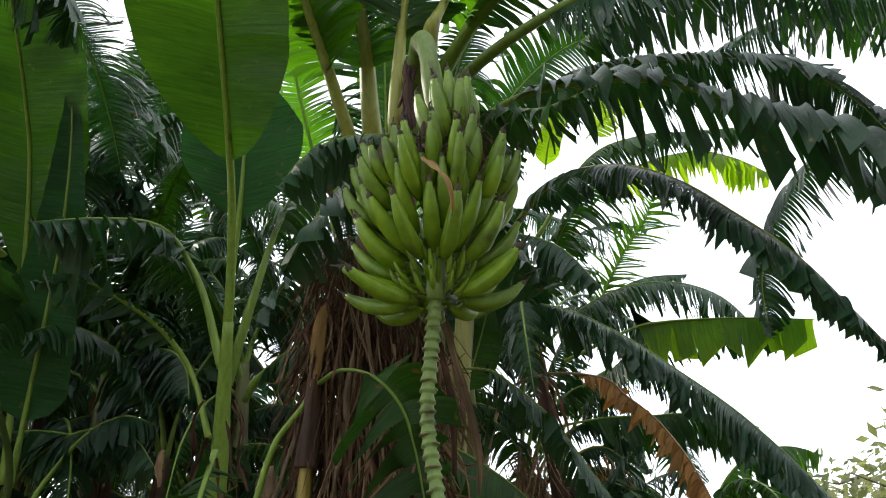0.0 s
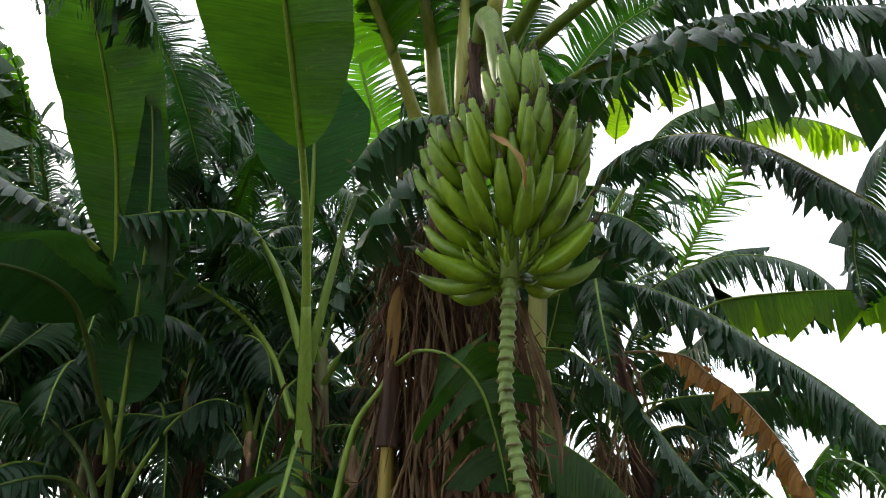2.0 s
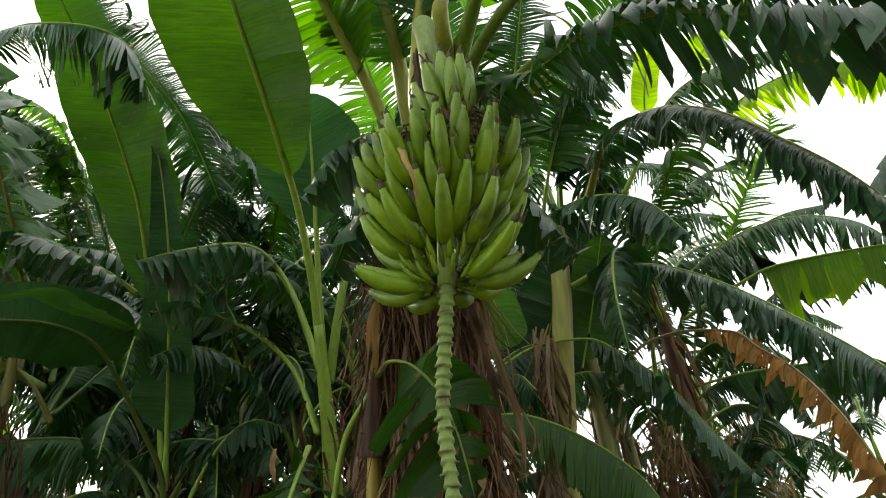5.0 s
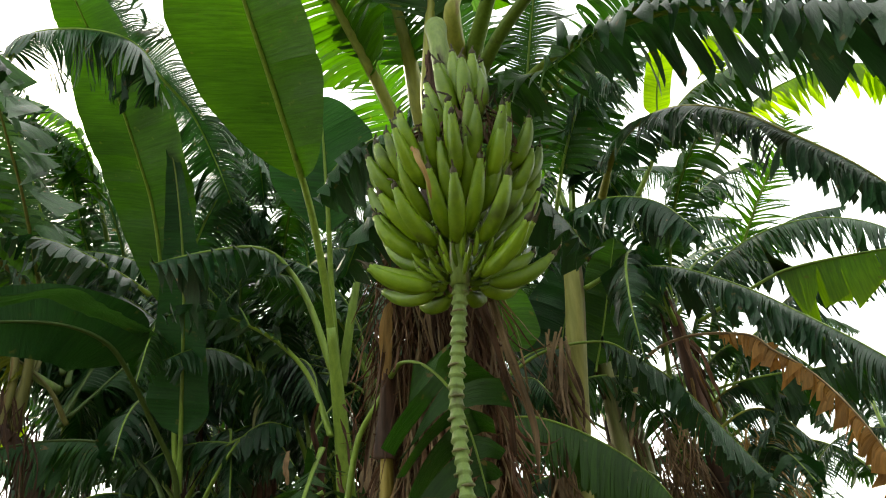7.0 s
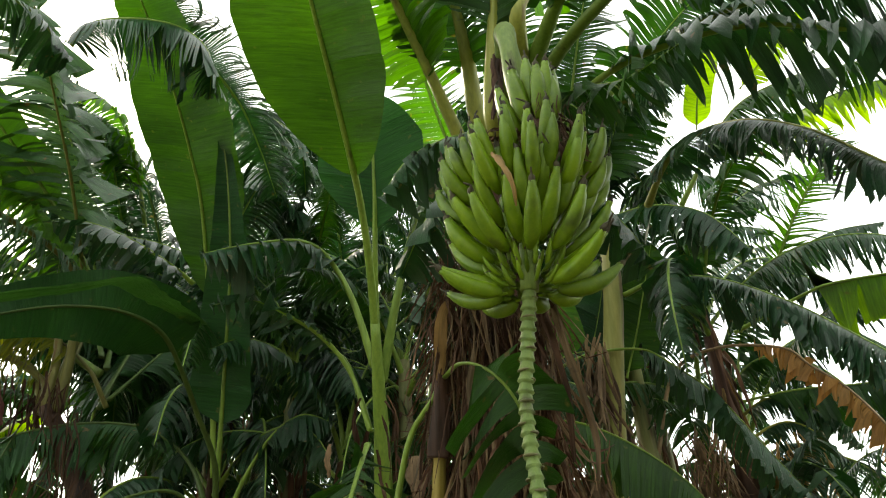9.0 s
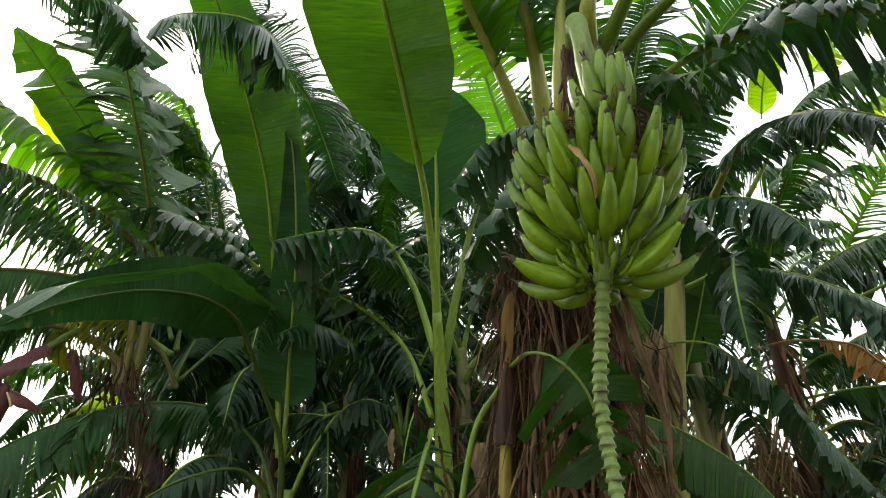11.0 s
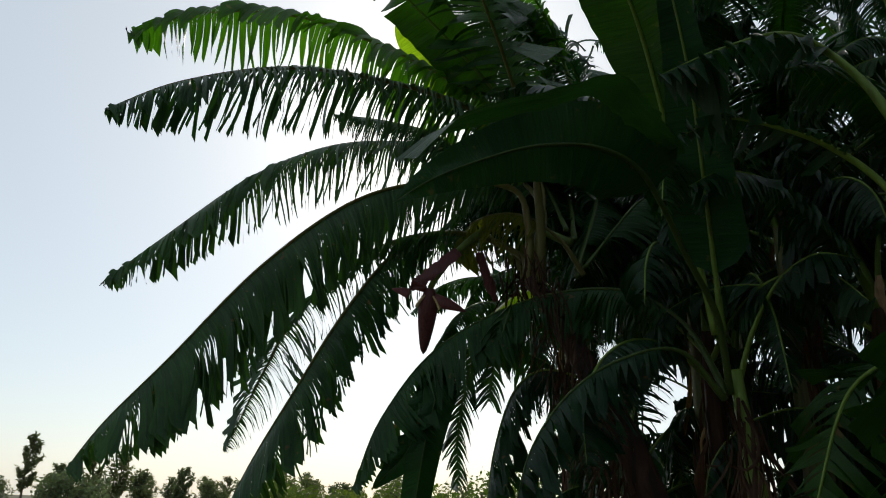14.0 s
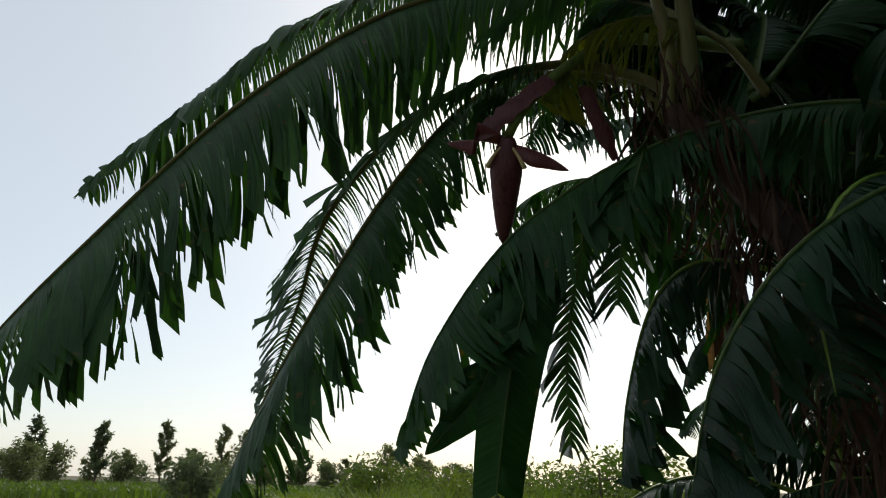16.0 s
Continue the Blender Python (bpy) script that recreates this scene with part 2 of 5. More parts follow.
def leaf(plant, pts, width, stalk=0.12, fold=25, droop=0.6, tear=0.6, strip=0.05, gap=0.0, slant=0.3, twist=(0, 0), material=None, rib=None,
         thick=0.018, shape="full", label="", up=None, seed=0, curl=0.0, sides=(1.0, 1.0), name="leaf", wave=0.0, rows=7, collar=None, pointy=1.0):
    """A banana leaf along pts from its foot to its tip: a grooved midrib and two half blades torn into strips.
    fold: degrees by which the halves hang below the level; droop: how far the strips bend to the ground; tear: how deep the slits run;
    strip: their width in metres; gap: the share of each strip that has shrunk away; collar: the share of the half width that stays whole along the midrib;
    pointy: how far the strips run out to points."""
    if collar is None:
        collar = 0.09 if gap <= 0.12 and tear > 0.2 else 0.0
    r = random.Random(seed * 131 + int(abs(pts[0][0] * 977 + pts[-1][2] * 613 + pts[-1][0] * 331)))
    N = 64
    line, length = spline(pts, N)
    up0 = Vector(up) if up else Vector((0, 0, 1))
    frames, prev = [], None
    for i in range(N + 1):
        t = (line[min(i + 1, N)] - line[max(i - 1, 0)]).normalized()
        s = t.cross(up0)
        if s.length < 0.3 and prev is not None:
            s = prev
        s = (s - t * s.dot(t)).normalized()
        if prev is not None:
            if s.dot(prev) < 0:
                s = -s
            s = (s + prev * 2).normalized()
            s = (s - t * s.dot(t)).normalized()
        prev = s
        a = radians(twist[0] + (twist[1] - twist[0]) * i / N)
        nrm = s.cross(t)
        s2 = s * math.cos(a) + nrm * math.sin(a)
        frames.append((t, s2, s2.cross(t)))
    if up is None and sum(f[2].z for f in frames) < -0.2 * N:
        frames = [(t, -s, -nn) for t, s, nn in frames]  # the blade hangs below its midrib

    def at(u):
        x = min(max(u, 0.0), 1.0) * N
        i = min(int(x), N - 1)
        f = x - i
        t, s, nn = (frames[i][k].lerp(frames[i + 1][k], f) for k in range(3))
        return line[i].lerp(line[i + 1], f), t, s, nn

    def half(q):
        """The half width at the share q of the blade."""
        if shape == "full":
            return width / 2 * min(1.0, (q / 0.10) ** 0.55) * min(1.0, max(0.0, (1 - q) / 0.28) ** 0.6)
        if shape == "ovate":
            return width / 2 * (math.sin(math.pi / 2 * min(1.0, q / 0.42)) ** 0.62) * min(1.0, max(0.0, (1 - q) / 0.45) ** 0.6)
        if shape == "taper":
            return width / 2 * min(1.0, (q / 0.10) ** 0.5) * (1 - q) ** 0.75
        if shape == "lance":
            return width / 2 * min(1.0, (q / 0.16) ** 0.6) * min(1.0, max(0.0, (1 - q) / 0.5) ** 0.75)
        if shape == "blunt":
            return width / 2 * min(1.0, (q / 0.07) ** 0.5) * (1 - 0.3 * q)
        return width / 2 * min(1.0, (q / 0.07) ** 0.5) * (1 - 0.45 * q) * min(1.0, max(0.0, (1 - q) / 0.06) ** 0.5)

    verts, faces, uvs = [], [], []
    NV, down = rows, Vector((0, 0, -1))
    blade = length * (1 - stalk)
    for sgn in (1, -1):
        if sides[0 if sgn > 0 else 1] <= 0:
            continue
        q, left, flip = 0.0, 0, 1
        torn = tear > 0.2
        while q < (0.86 if shape == "blunt" else 0.995):
            if left <= 0:
                # a run of slivers that hang together
                left = 1 if gap > 0 or not torn else r.randint(1, 5)
                deep = r.random() < tear
                k = 1.0 if deep else (0.3 if torn else 0.0)
                g_dr, g_ln = 1 + k * r.uniform(-0.45, 0.55), 1 - k * (abs(r.gauss(0, 0.06)) + (r.random() < 0.12) * r.uniform(0.1, 0.45))
                g_tw, g_fo, g_sl = k * r.gauss(0, 0.13), 1 + k * r.uniform(-0.3, 0.35), 1 + k * r.uniform(-0.4, 0.4)
                g_roll = r.gauss(0.3, 1.1) * k
                g_kink = r.gauss(0, 0.8) * k
            left -= 1
            flip = -flip
            wd = strip * r.uniform(0.6, 1.45) * (0.5 if torn and gap <= 0 else 1.0) / blade
            q1 = min(0.93 if shape == "blunt" else 1.0, q + wd)
            dr, fo, sl = droop * g_dr * (1 + 0.15 * k * r.gauss(0, 1)), radians(fold) * g_fo, slant * g_sl
            ln = g_ln * (1 - k * (abs(r.gauss(0, 0.07)) + (r.random() < 0.06) * r.uniform(0.1, 0.4)))
            own, hook = k * r.gauss(0, 0.55), k * r.gauss(0.2, 0.7)
            shut = gap * r.uniform(0.6, 1.3) if tear > 0 else 0.0
            nu = 1 if torn else (2 if wd * blade < 0.06 else 4)
            base = len(verts)
            point = r.uniform(0.45, 0.95) * k * pointy
            split = max(collar, r.uniform(0.1, 0.6))
            f_up = radians(fold)
            pleat = 0.6 * flip if torn else 0.0
            cup = 0.0 if torn else r.uniform(-0.6, 1.4) * (1.0 if tear > 0.02 else 0.35)
            for a in range(nu + 1):
                qa = q + (q1 - q) * a / nu
                full = half(min(qa, 0.997)) * sides[0 if sgn > 0 else 1]
                hw = full * max(ln, collar + 0.05)
                pos, t, s, nn = at(stalk + (1 - stalk) * qa)
                mid_pos, mt, ms, mn = at(stalk + (1 - stalk) * (q + q1) / 2)
                p = pos.copy()
                side_pos = a / nu - 0.5
                for b in range(NV + 1):
                    v = b / NV
                    loose = min(1.0, max(0.0, v - collar) / 0.15) if collar > 0 else 1.0
                    lift = nn * (((pleat + g_roll * loose * (0.2 + 1.3 * v)) * side_pos + cup * (0.25 - side_pos ** 2)) * wd * blade * min(1.0, v * 3.0))
                    close = min(0.94, (shut + 0.10 * k) * min(1.0, max(0.0, v - collar) / 0.2) + point * max(0.0, (v - split) / (1 - split)) ** 1.2)
                    verts.append(p.lerp(mid_pos + (p - pos), close) + lift)
                    uvs.append((qa * blade + (0.37 if sgn > 0 else 11.0), v * hw))
                    f2 = (f_up + (fo - f_up) * loose) * (1 - curl * v)
                    sl2, dr2 = slant + (sl - slant) * loose, droop + (dr - droop) * loose
                    late = max(0.0, v - split)
                    d = (s * (sgn * math.cos(f2)) - nn * math.sin(f2) + t * sl2 + down * (dr2 * v * 1.5)
                         + mt * (g_tw * loose * v * 3 + g_kink * max(0.0, v - 0.55) + own * late) + nn * (hook * late))
                    ripple = nn * (wave * v * (math.sin(qa * 9.0 + 1.5 * sgn) + 0.6 * math.sin(qa * 23.0 + sgn))) + nn * (0.035 * math.sin(qa * blade * 38 + sgn + 5 * v) * (v if not torn else 0.4 * v))
                    p = p + (d.normalized() + ripple) * ((full if v < collar else (hw - full * collar) / (1 - collar)) / NV)
            for a in range(nu):
                for b in range(NV):
                    i0 = base + a * (NV + 1) + b
                    quad = (i0, i0 + NV + 1, i0 + NV + 2, i0 + 1)
                    faces.append(quad if sgn < 0 else quad[::-1])
            q = q1
    ob = mesh_object(name, verts, faces, material or M_LEAF, plant, label, uvs)
    rr = lambda x: thick * (1.0 - 0.35 * x / max(stalk, 0.02)) if x < stalk else thick * 0.62 * (1 - (x - stalk) / (1 - stalk)) ** 0.8 + 0.0015
    v2, f2 = tube(line, rr, 8, 0.9, 0.5)
    mesh_object("midrib", v2, f2, rib or M_RIB, ob)
    return ob


def stem(plant, pts, r0, r1, material, name="pseudostem", sides=18, label="", rings=40, lumpy=0.12):
    """A pseudostem of wrapped sheaths: overlapping ribs round it and uneven girth."""
    line, _ = spline(pts, rings)
    verts, faces = tube(line, lambda x: r0 + (r1 - r0) * x, sides)
    ph = rnd.uniform(0, 9)
    for i in range(rings + 1):
        for k in range(sides):
            j = i * sides + k
            c = line[i]
            a = 2 * math.pi * k / sides
            f = 1 + lumpy * (0.5 * math.sin(3 * a + ph + i * 0.11) + 0.5 * math.sin(7 * a - i * 0.07 + ph) + 0.35 * noise.noise((a * 2, i * 0.3, ph)))
            verts[j] = c + (verts[j] - c) * f
    return mesh_object(name, verts, faces, material, plant, label)


def tangle(plant, axis, count, spread, lengths, seed, z0, z1, lean, material, widths, sector=(0, 360), name="dead_sheath", label=""):
    """Shreds of dead leaf sheath hanging round a stem, curled and crossing; one mesh. lean: how they drift while they hang."""
    r = random.Random(seed)
    ax, _ = spline(axis, 60)
    verts, faces, uvs = [], [], []
    for i in range(count):
        h = r.uniform(z0, z1)
        c = min(ax, key=lambda q: abs(q.z - h))
        a = radians(r.uniform(*sector))
        o = Vector((math.cos(a), math.sin(a), 0))
        side = Vector((-o.y, o.x, 0))
        p = c + o * spread * r.uniform(0.5, 1.15)
        L0 = r.uniform(*lengths)
        d = Vector((0, 0, -1)) + Vector(lean) * r.uniform(0.2, 1.6) + side * r.gauss(0, 0.3) + o * r.gauss(0.03, 0.14)
        bend = side * r.gauss(0, 0.25) + o * r.gauss(0, 0.2)
        hook = r.random() < 0.12
        pts = [p]
        for k in range(5):
            p = p + d.normalized() * (L0 / 5)
            d = d + bend * 0.35 + Vector((r.gauss(0, 0.16), r.gauss(0, 0.16), r.gauss(0, 0.1))) + (Vector((0, 0, 0.7)) if hook and k >= 2 else Vector((0, 0, -0.15)))
            pts.append(p)
        v, f, uv = ribbon(pts, r.uniform(*widths) * (2.2 if r.random() < 0.08 else 1.0), o, r.uniform(0.4, 1.3), r, 10, 2)
        b = len(verts)
        verts += v
        uvs += uv
        faces += [tuple(q + b for q in face) for face in f]
    return mesh_object(name, verts, faces, material, plant, label, uvs)


def ribbon(pts, width, normal, crumple, r, n=14, m=4):
    """A limp, crumpled strip of dry leaf along pts."""
    line, length = spline(pts, n)
    verts, faces, uvs = [], [], []
    nrm0 = Vector(normal).normalized()
    ph = r.uniform(0, 50)
    for i, p in enumerate(line):
        t = (line[min(i + 1, n)] - line[max(i - 1, 0)]).normalized()
        s = t.cross(nrm0).normalized()
        nn = s.cross(t)
        f = i / n
        w = width * (0.35 + 0.65 * math.sin(math.pi * min(1, 0.15 + f * 0.85)) ** 0.7) * (1 + 0.25 * noise.noise((ph, f * 6, 0)))
        a = crumple * 2.5 * noise.noise((ph, f * 3, 3))
        s2, n2 = s * math.cos(a) + nn * math.sin(a), nn * math.cos(a) - s * math.sin(a)
        for b in range(m + 1):
            v = b / m - 0.5
            off = n2 * (width * (0.55 * crumple * noise.noise((v * 5 + ph, f * 5, 7)) - 0.7 * abs(v) * crumple))
            jag = 1 + (0.25 * noise.noise((f * 30, ph, 1)) if b in (0, m) else 0)
            verts.append(p + s2 * (v * w * jag) + off)
            uvs.append((v * w + ph, f * length))
    for i in range(n):
        for b in range(m):
            a = i * (m + 1) + b
            faces.append((a, a + 1, a + m + 2, a + m + 1))
    return verts, faces, uvs


# ---- ground and distance ----
def ground_material():
    m, nt, bsdf = mat("field_soil")
    tc = nt.nodes.new("ShaderNodeTexCoord")
    n1 = node(nt, "ShaderNodeTexNoise", Scale=0.12, Detail=6.0)
    n2 = node(nt, "ShaderNodeTexNoise", Scale=7.0, Detail=6.0, Roughness=0.7)
    for n in (n1, n2):
        nt.links.new(tc.outputs["Object"], n.inputs["Vector"])
    a = ramp(nt, n1.outputs["Fac"], (0.42, (0.18, 0.135, 0.095)), (0.58, (0.11, 0.13, 0.05)))
    b = ramp(nt, n2.outputs["Fac"], (0.3, (0.55, 0.5, 0.45)), (0.7, (1.2, 1.15, 1.0)))
    nt.links.new(mixc(nt, 1.0, a, b, "MULTIPLY"), bsdf.inputs["Base Color"])
    bump = node(nt, "ShaderNodeBump", Strength=0.6, Distance=0.05)
    nt.links.new(n2.outputs["Fac"], bump.inputs["Height"])
    nt.links.new(bump.outputs["Normal"], bsdf.inputs["Normal"])
    bsdf.inputs["Roughness"].default_value = 0.95
    return m


gv, gf = [], []
GR = [0, 4, 8, 14, 25, 45, 90, 200, 500, 1500, 4000]
for i, rad in enumerate(GR):
    for k in range(48):
        a = 2 * math.pi * k / 48
        gv.append(Vector((rad * math.cos(a), rad * math.sin(a), 0.05 * noise.noise((rad * math.cos(a) * 0.3, rad * math.sin(a) * 0.3, 0)) if rad < 100 else 0)))
for i in range(len(GR) - 1):
    for k in range(48):
        a, b = i * 48 + k, i * 48 + (k + 1) % 48
        gf.append((a, b, b + 48, a + 48) if i else (a, b + 48, a + 48))
tagged(mesh_object("ground", gv, gf, ground_material()), "brown field soil with green weeds reaching to the horizon", "ground", kind="structure")


# ---- banana plants ----
plant_m = thing("banana_plant", (-0.1, 2.2, 0), "fruiting banana plant with a trunk wrapped in dry brown leaves", "banana plant", "banana plants")
plant_s = thing("banana_plant", (-0.75, 2.5, 0), "young banana plant with upright pale green leaf stalks", "banana plant", "banana plants")
plant_d = thing("banana_plant", (-1.8, 3.1, 0), "young banana plant with one broad upright leaf and a folded leaf", "banana plant", "banana plants")
plant_a = thing("banana_plant", (-2.2, 2.9, 0), "flowering banana plant with long torn leaves arching over the field", "banana plant", "banana plants")
plant_r = thing("banana_plant", (0.3, 3.5, 0), "tall banana plant with arching tattered leaves and a dead leaf", "banana plant", "banana plants")

stem(plant_m, [(-0.22, 2.3, 0), (-0.24, 2.27, 1.3), (-0.2, 2.22, 2.1), (-0.12, 2.1, 2.7), (-0.02, 1.95, 3.05)], 0.15, 0.085, M_STEMB)
stem(plant_s, [(-1.02, 3.14, 0.64), (-0.94, 2.95, 1.77), (-0.88, 2.79, 2.17), (-0.84, 2.66, 2.42), (-0.8, 2.53, 2.65)], 0.085, 0.02, M_RIB, lumpy=0.06)
stem(plant_d, [(-1.75, 2.95, 0), (-1.7, 2.9, 1.2), (-1.74, 2.9, 2.0)], 0.075, 0.025, M_RIB)
stem(plant_a, [(-2.0, 2.85, 0), (-2.1, 2.78, 1.4), (-2.44, 2.58, 2.3), (-2.57, 2.53, 2.52)], 0.12, 0.035, M_STEMB)
stem(plant_r, [(-0.02, 3.4, 0), (0.05, 3.35, 1.8), (0.22, 3.3, 2.9), (0.26, 3.28, 3.25)], 0.07, 0.048, M_STEMY)

# young plant beside the trunk
leaf(plant_s, [(-0.85, 2.67, 2.44), (-0.78, 2.46, 2.75), (-0.72, 2.21, 3.02), (-0.68, 1.99, 3.17), (-0.64, 1.73, 3.33), (-0.6, 1.48, 3.47), (-0.56, 1.26, 3.61), (-0.53, 1.08, 3.79)], 0.63, shape="ovate", stalk=.43, fold=14, droop=.12, tear=0, strip=.12, slant=.22, material=M_BROAD, thick=.022, twist=(8,8), up=(0,1,.2))
leaf(plant_s, [(-0.86, 2.72, 2.47), (-0.82, 2.59, 2.81), (-0.77, 2.47, 3.08), (-0.749, 2.42, 3.207), (-0.73, 2.36, 3.393), (-0.703, 2.28, 3.602), (-0.69, 2.24, 3.7)], 0.56, shape="ovate", stalk=.51, fold=10, droop=.1, tear=0, strip=.12, material=M_DEEP, up=(0,1,.2))
leaf(plant_s, [(-0.85, 2.73, 2.45), (-0.73, 2.63, 2.81), (-0.63, 2.6, 3.14), (-0.53, 2.61, 3.36), (-0.39, 2.67, 3.5), (-0.27, 2.8, 3.52)], 0.5, thick=.026, stalk=.5, fold=30, droop=.9, tear=.6)
leaf(plant_s, [(-0.85, 2.65, 2.5), (-0.94, 2.59, 2.84), (-1.05, 2.55, 3.05), (-1.13, 2.42, 3.09), (-1.27, 2.25, 3.02), (-1.42, 2.09, 2.92)], 0.42, stalk=.45, fold=40, droop=1.0, tear=.7, strip=.09, material=M_BLUE, thick=.027)
leaf(plant_s, [(-0.9, 2.72, 2.23), (-0.99, 2.71, 2.5), (-1.09, 2.61, 2.66), (-1.2, 2.45, 2.74), (-1.34, 2.34, 2.8), (-1.47, 2.27, 2.76)], 0.36, stalk=.42, fold=15, droop=.4, tear=.9, strip=.035, gap=.2, material=M_BLUE, thick=.021)
leaf(plant_s, [(-0.75, 2.33, 2.08), (-0.74, 2.21, 1.94), (-0.74, 2.08, 1.74), (-0.76, 1.99, 1.53), (-0.79, 1.93, 1.32)], 0.66, stalk=.08, fold=10, droop=.35, tear=1.0, strip=.036, gap=.22, slant=.5, material=M_LEAF, thick=.014, rib=M_RIB, shape="lance", up=(0,-1,.6))
leaf(plant_s, [(-0.81, 2.45, 1.95), (-0.93, 2.37, 1.87), (-1.06, 2.28, 1.76), (-1.15, 2.21, 1.5), (-1.21, 2.17, 1.26)], 0.5, stalk=.15, fold=15, droop=.4, tear=1.0, strip=.034, gap=.22, slant=.5, material=M_LEAF, thick=.014, rib=M_RIB, shape="lance", up=(0,-1,.6))

# plant with the broad upright leaf
leaf(plant_d, [(-1.68, 2.74, 2.11), (-1.62, 2.64, 2.38), (-1.53, 2.49, 2.69), (-1.44, 2.33, 3), (-1.37, 2.15, 3.31), (-1.34, 2, 3.57)], 0.4, shape="taper", stalk=.15, fold=12, droop=.1, tear=0, strip=.12, slant=.1, material=M_DEEP, thick=.016, up=(0,1,.2), sides=(.95,1.0))
leaf(plant_d, [(-1.78, 2.85, 2.15), (-1.74, 2.67, 2.73), (-1.63, 2.33, 3.3), (-1.57, 2.11, 3.51), (-1.51, 1.8, 3.76), (-1.46, 1.52, 3.91), (-1.45, 1.31, 4.09)], 0.62, shape="ovate", stalk=.34, fold=8, droop=.05, tear=0, strip=.12, slant=.2, material=M_BROAD, thick=.016, up=(0,1,.2), sides=(.72,1.0))
leaf(plant_d, [(-1.75, 2.86, 1.9), (-1.66, 2.68, 2.17), (-1.6, 2.42, 2.35), (-1.52, 2.18, 2.46), (-1.47, 1.98, 2.53), (-1.47, 1.77, 2.53), (-1.51, 1.55, 2.47), (-1.55, 1.36, 2.37), (-1.55, 1.19, 2.25), (-1.55, 1.08, 2.15)], 0.37, stalk=.47, fold=-6, droop=.1, tear=0, strip=.12, slant=.05, material=M_SHADE, rib=M_RIBK, thick=.016, wave=.22, up=(-.62,.62,.45), shape="taper", sides=(1.0,1.0))
leaf(plant_d, [(-1.8, 2.54, 3.06), (-1.83, 2.43, 3.1), (-1.92, 2.24, 3.17), (-2.05, 2.08, 3.22), (-2.17, 1.97, 3.2)], 0.36, stalk=.1, fold=35, droop=.6, tear=.3, strip=.06, material=M_BLUE)
leaf(plant_d, [(-2.74, 3.14, 3.95), (-2.67, 2.85, 4.35), (-2.68, 2.61, 4.56), (-2.81, 2.4, 4.63), (-2.96, 2.28, 4.58)], 0.6, stalk=.2, fold=40, droop=1.4, tear=.8, strip=.06, material=M_YOUNG)
leaf(plant_d, [(-1.76, 2.86, 1.9), (-1.95, 2.88, 2.25), (-2.21, 2.78, 2.44), (-2.52, 2.48, 2.4), (-2.79, 2.14, 2.16), (-2.94, 1.93, 1.82), (-3.05, 1.86, 1.5)], 0.66, wave=.14, stalk=.2, fold=50, droop=1.5, tear=1.0, strip=.045, rib=M_RIBK, material=M_FIELD, thick=.02)
leaf(plant_d, [(-2.79, 2.17, 2.13), (-2.74, 2.09, 1.92), (-2.75, 2.05, 1.73), (-2.78, 2.04, 1.56), (-2.81, 2.04, 1.40), (-2.82, 2.05, 1.30)], 0.27, shape="lobe", wave=.3, stalk=.04, fold=30, droop=.15, tear=.15, strip=.1, slant=.5, material=M_SHADE, rib=M_RIBK, thick=.006, up=(.83, -.53, .2))
leaf(plant_d, [(-2.78, 2.12, 2.06), (-2.79, 2.05, 1.83), (-2.83, 2.0, 1.66), (-2.9, 1.93, 1.55), (-2.94, 1.9, 1.5)], 0.19, shape="lance", wave=.25, stalk=.04, fold=20, droop=.2, tear=.15, strip=.1, slant=.5, material=M_SHADE, rib=M_RIBK, thick=.005, up=(.83, -.53, .2))
leaf(plant_d, [(-2.66, 2.28, 2.28), (-2.67, 2.24, 2.09), (-2.72, 2.23, 1.90), (-2.78, 2.25, 1.73), (-2.81, 2.28, 1.53)], 0.4, shape="lobe", stalk=.03, fold=15, droop=1.2, tear=1.0, strip=.026, gap=.08, slant=1.1, material=M_FIELD, rib=M_RIBK, thick=.006, up=(.83, -.53, .2))
leaf(plant_d, [(-2.54, 2.38, 2.38), (-2.56, 2.33, 2.20), (-2.60, 2.32, 2.08), (-2.65, 2.33, 1.9)], 0.42, shape="lobe", stalk=.03, fold=15, droop=1.2, tear=.8, strip=.03, gap=.05, slant=.9, material=M_FIELD, rib=M_RIBK, thick=.006, up=(.83, -.53, .2))
leaf(plant_d, [(-1.77, 2.96, 1.95), (-1.68, 2.97, 2.17), (-1.55, 2.99, 2.36), (-1.36, 2.94, 2.42), (-1.23, 3.01, 2.38)], 0.4, stalk=.5, fold=40, droop=.9, tear=.5, material=M_BLUE)
leaf(plant_d, [(-1.77, 2.85, 1.88), (-1.83, 2.66, 2.06), (-1.96, 2.46, 2.02), (-2.11, 2.3, 1.88), (-2.21, 2.17, 1.65), (-2.27, 2.12, 1.37)], 0.46, wave=.12, stalk=.25, fold=45, droop=1.4, tear=1.0, strip=.03, gap=.1, material=M_BLUE, rib=M_RIBK)
leaf(plant_a, [(-2.36, 2.93, 1.94), (-2.56, 2.87, 2.07), (-2.71, 2.73, 2.11), (-2.83, 2.64, 1.99), (-2.92, 2.59, 1.7), (-2.95, 2.57, 1.45)], 0.5, stalk=.25, fold=45, droop=1.6, tear=1.0, strip=0.036, material=M_BLUE)
leaf(plant_a, [(-2.39, 2.74, 2.55), (-2.44, 2.61, 2.74), (-2.62, 2.5, 2.9), (-2.86, 2.4, 2.91), (-2.99, 2.34, 2.74)], 0.62, stalk=.35, fold=45, droop=1.7, tear=1.0, strip=0.02, gap=.2, material=M_YELLOW, rib=M_RIBA)

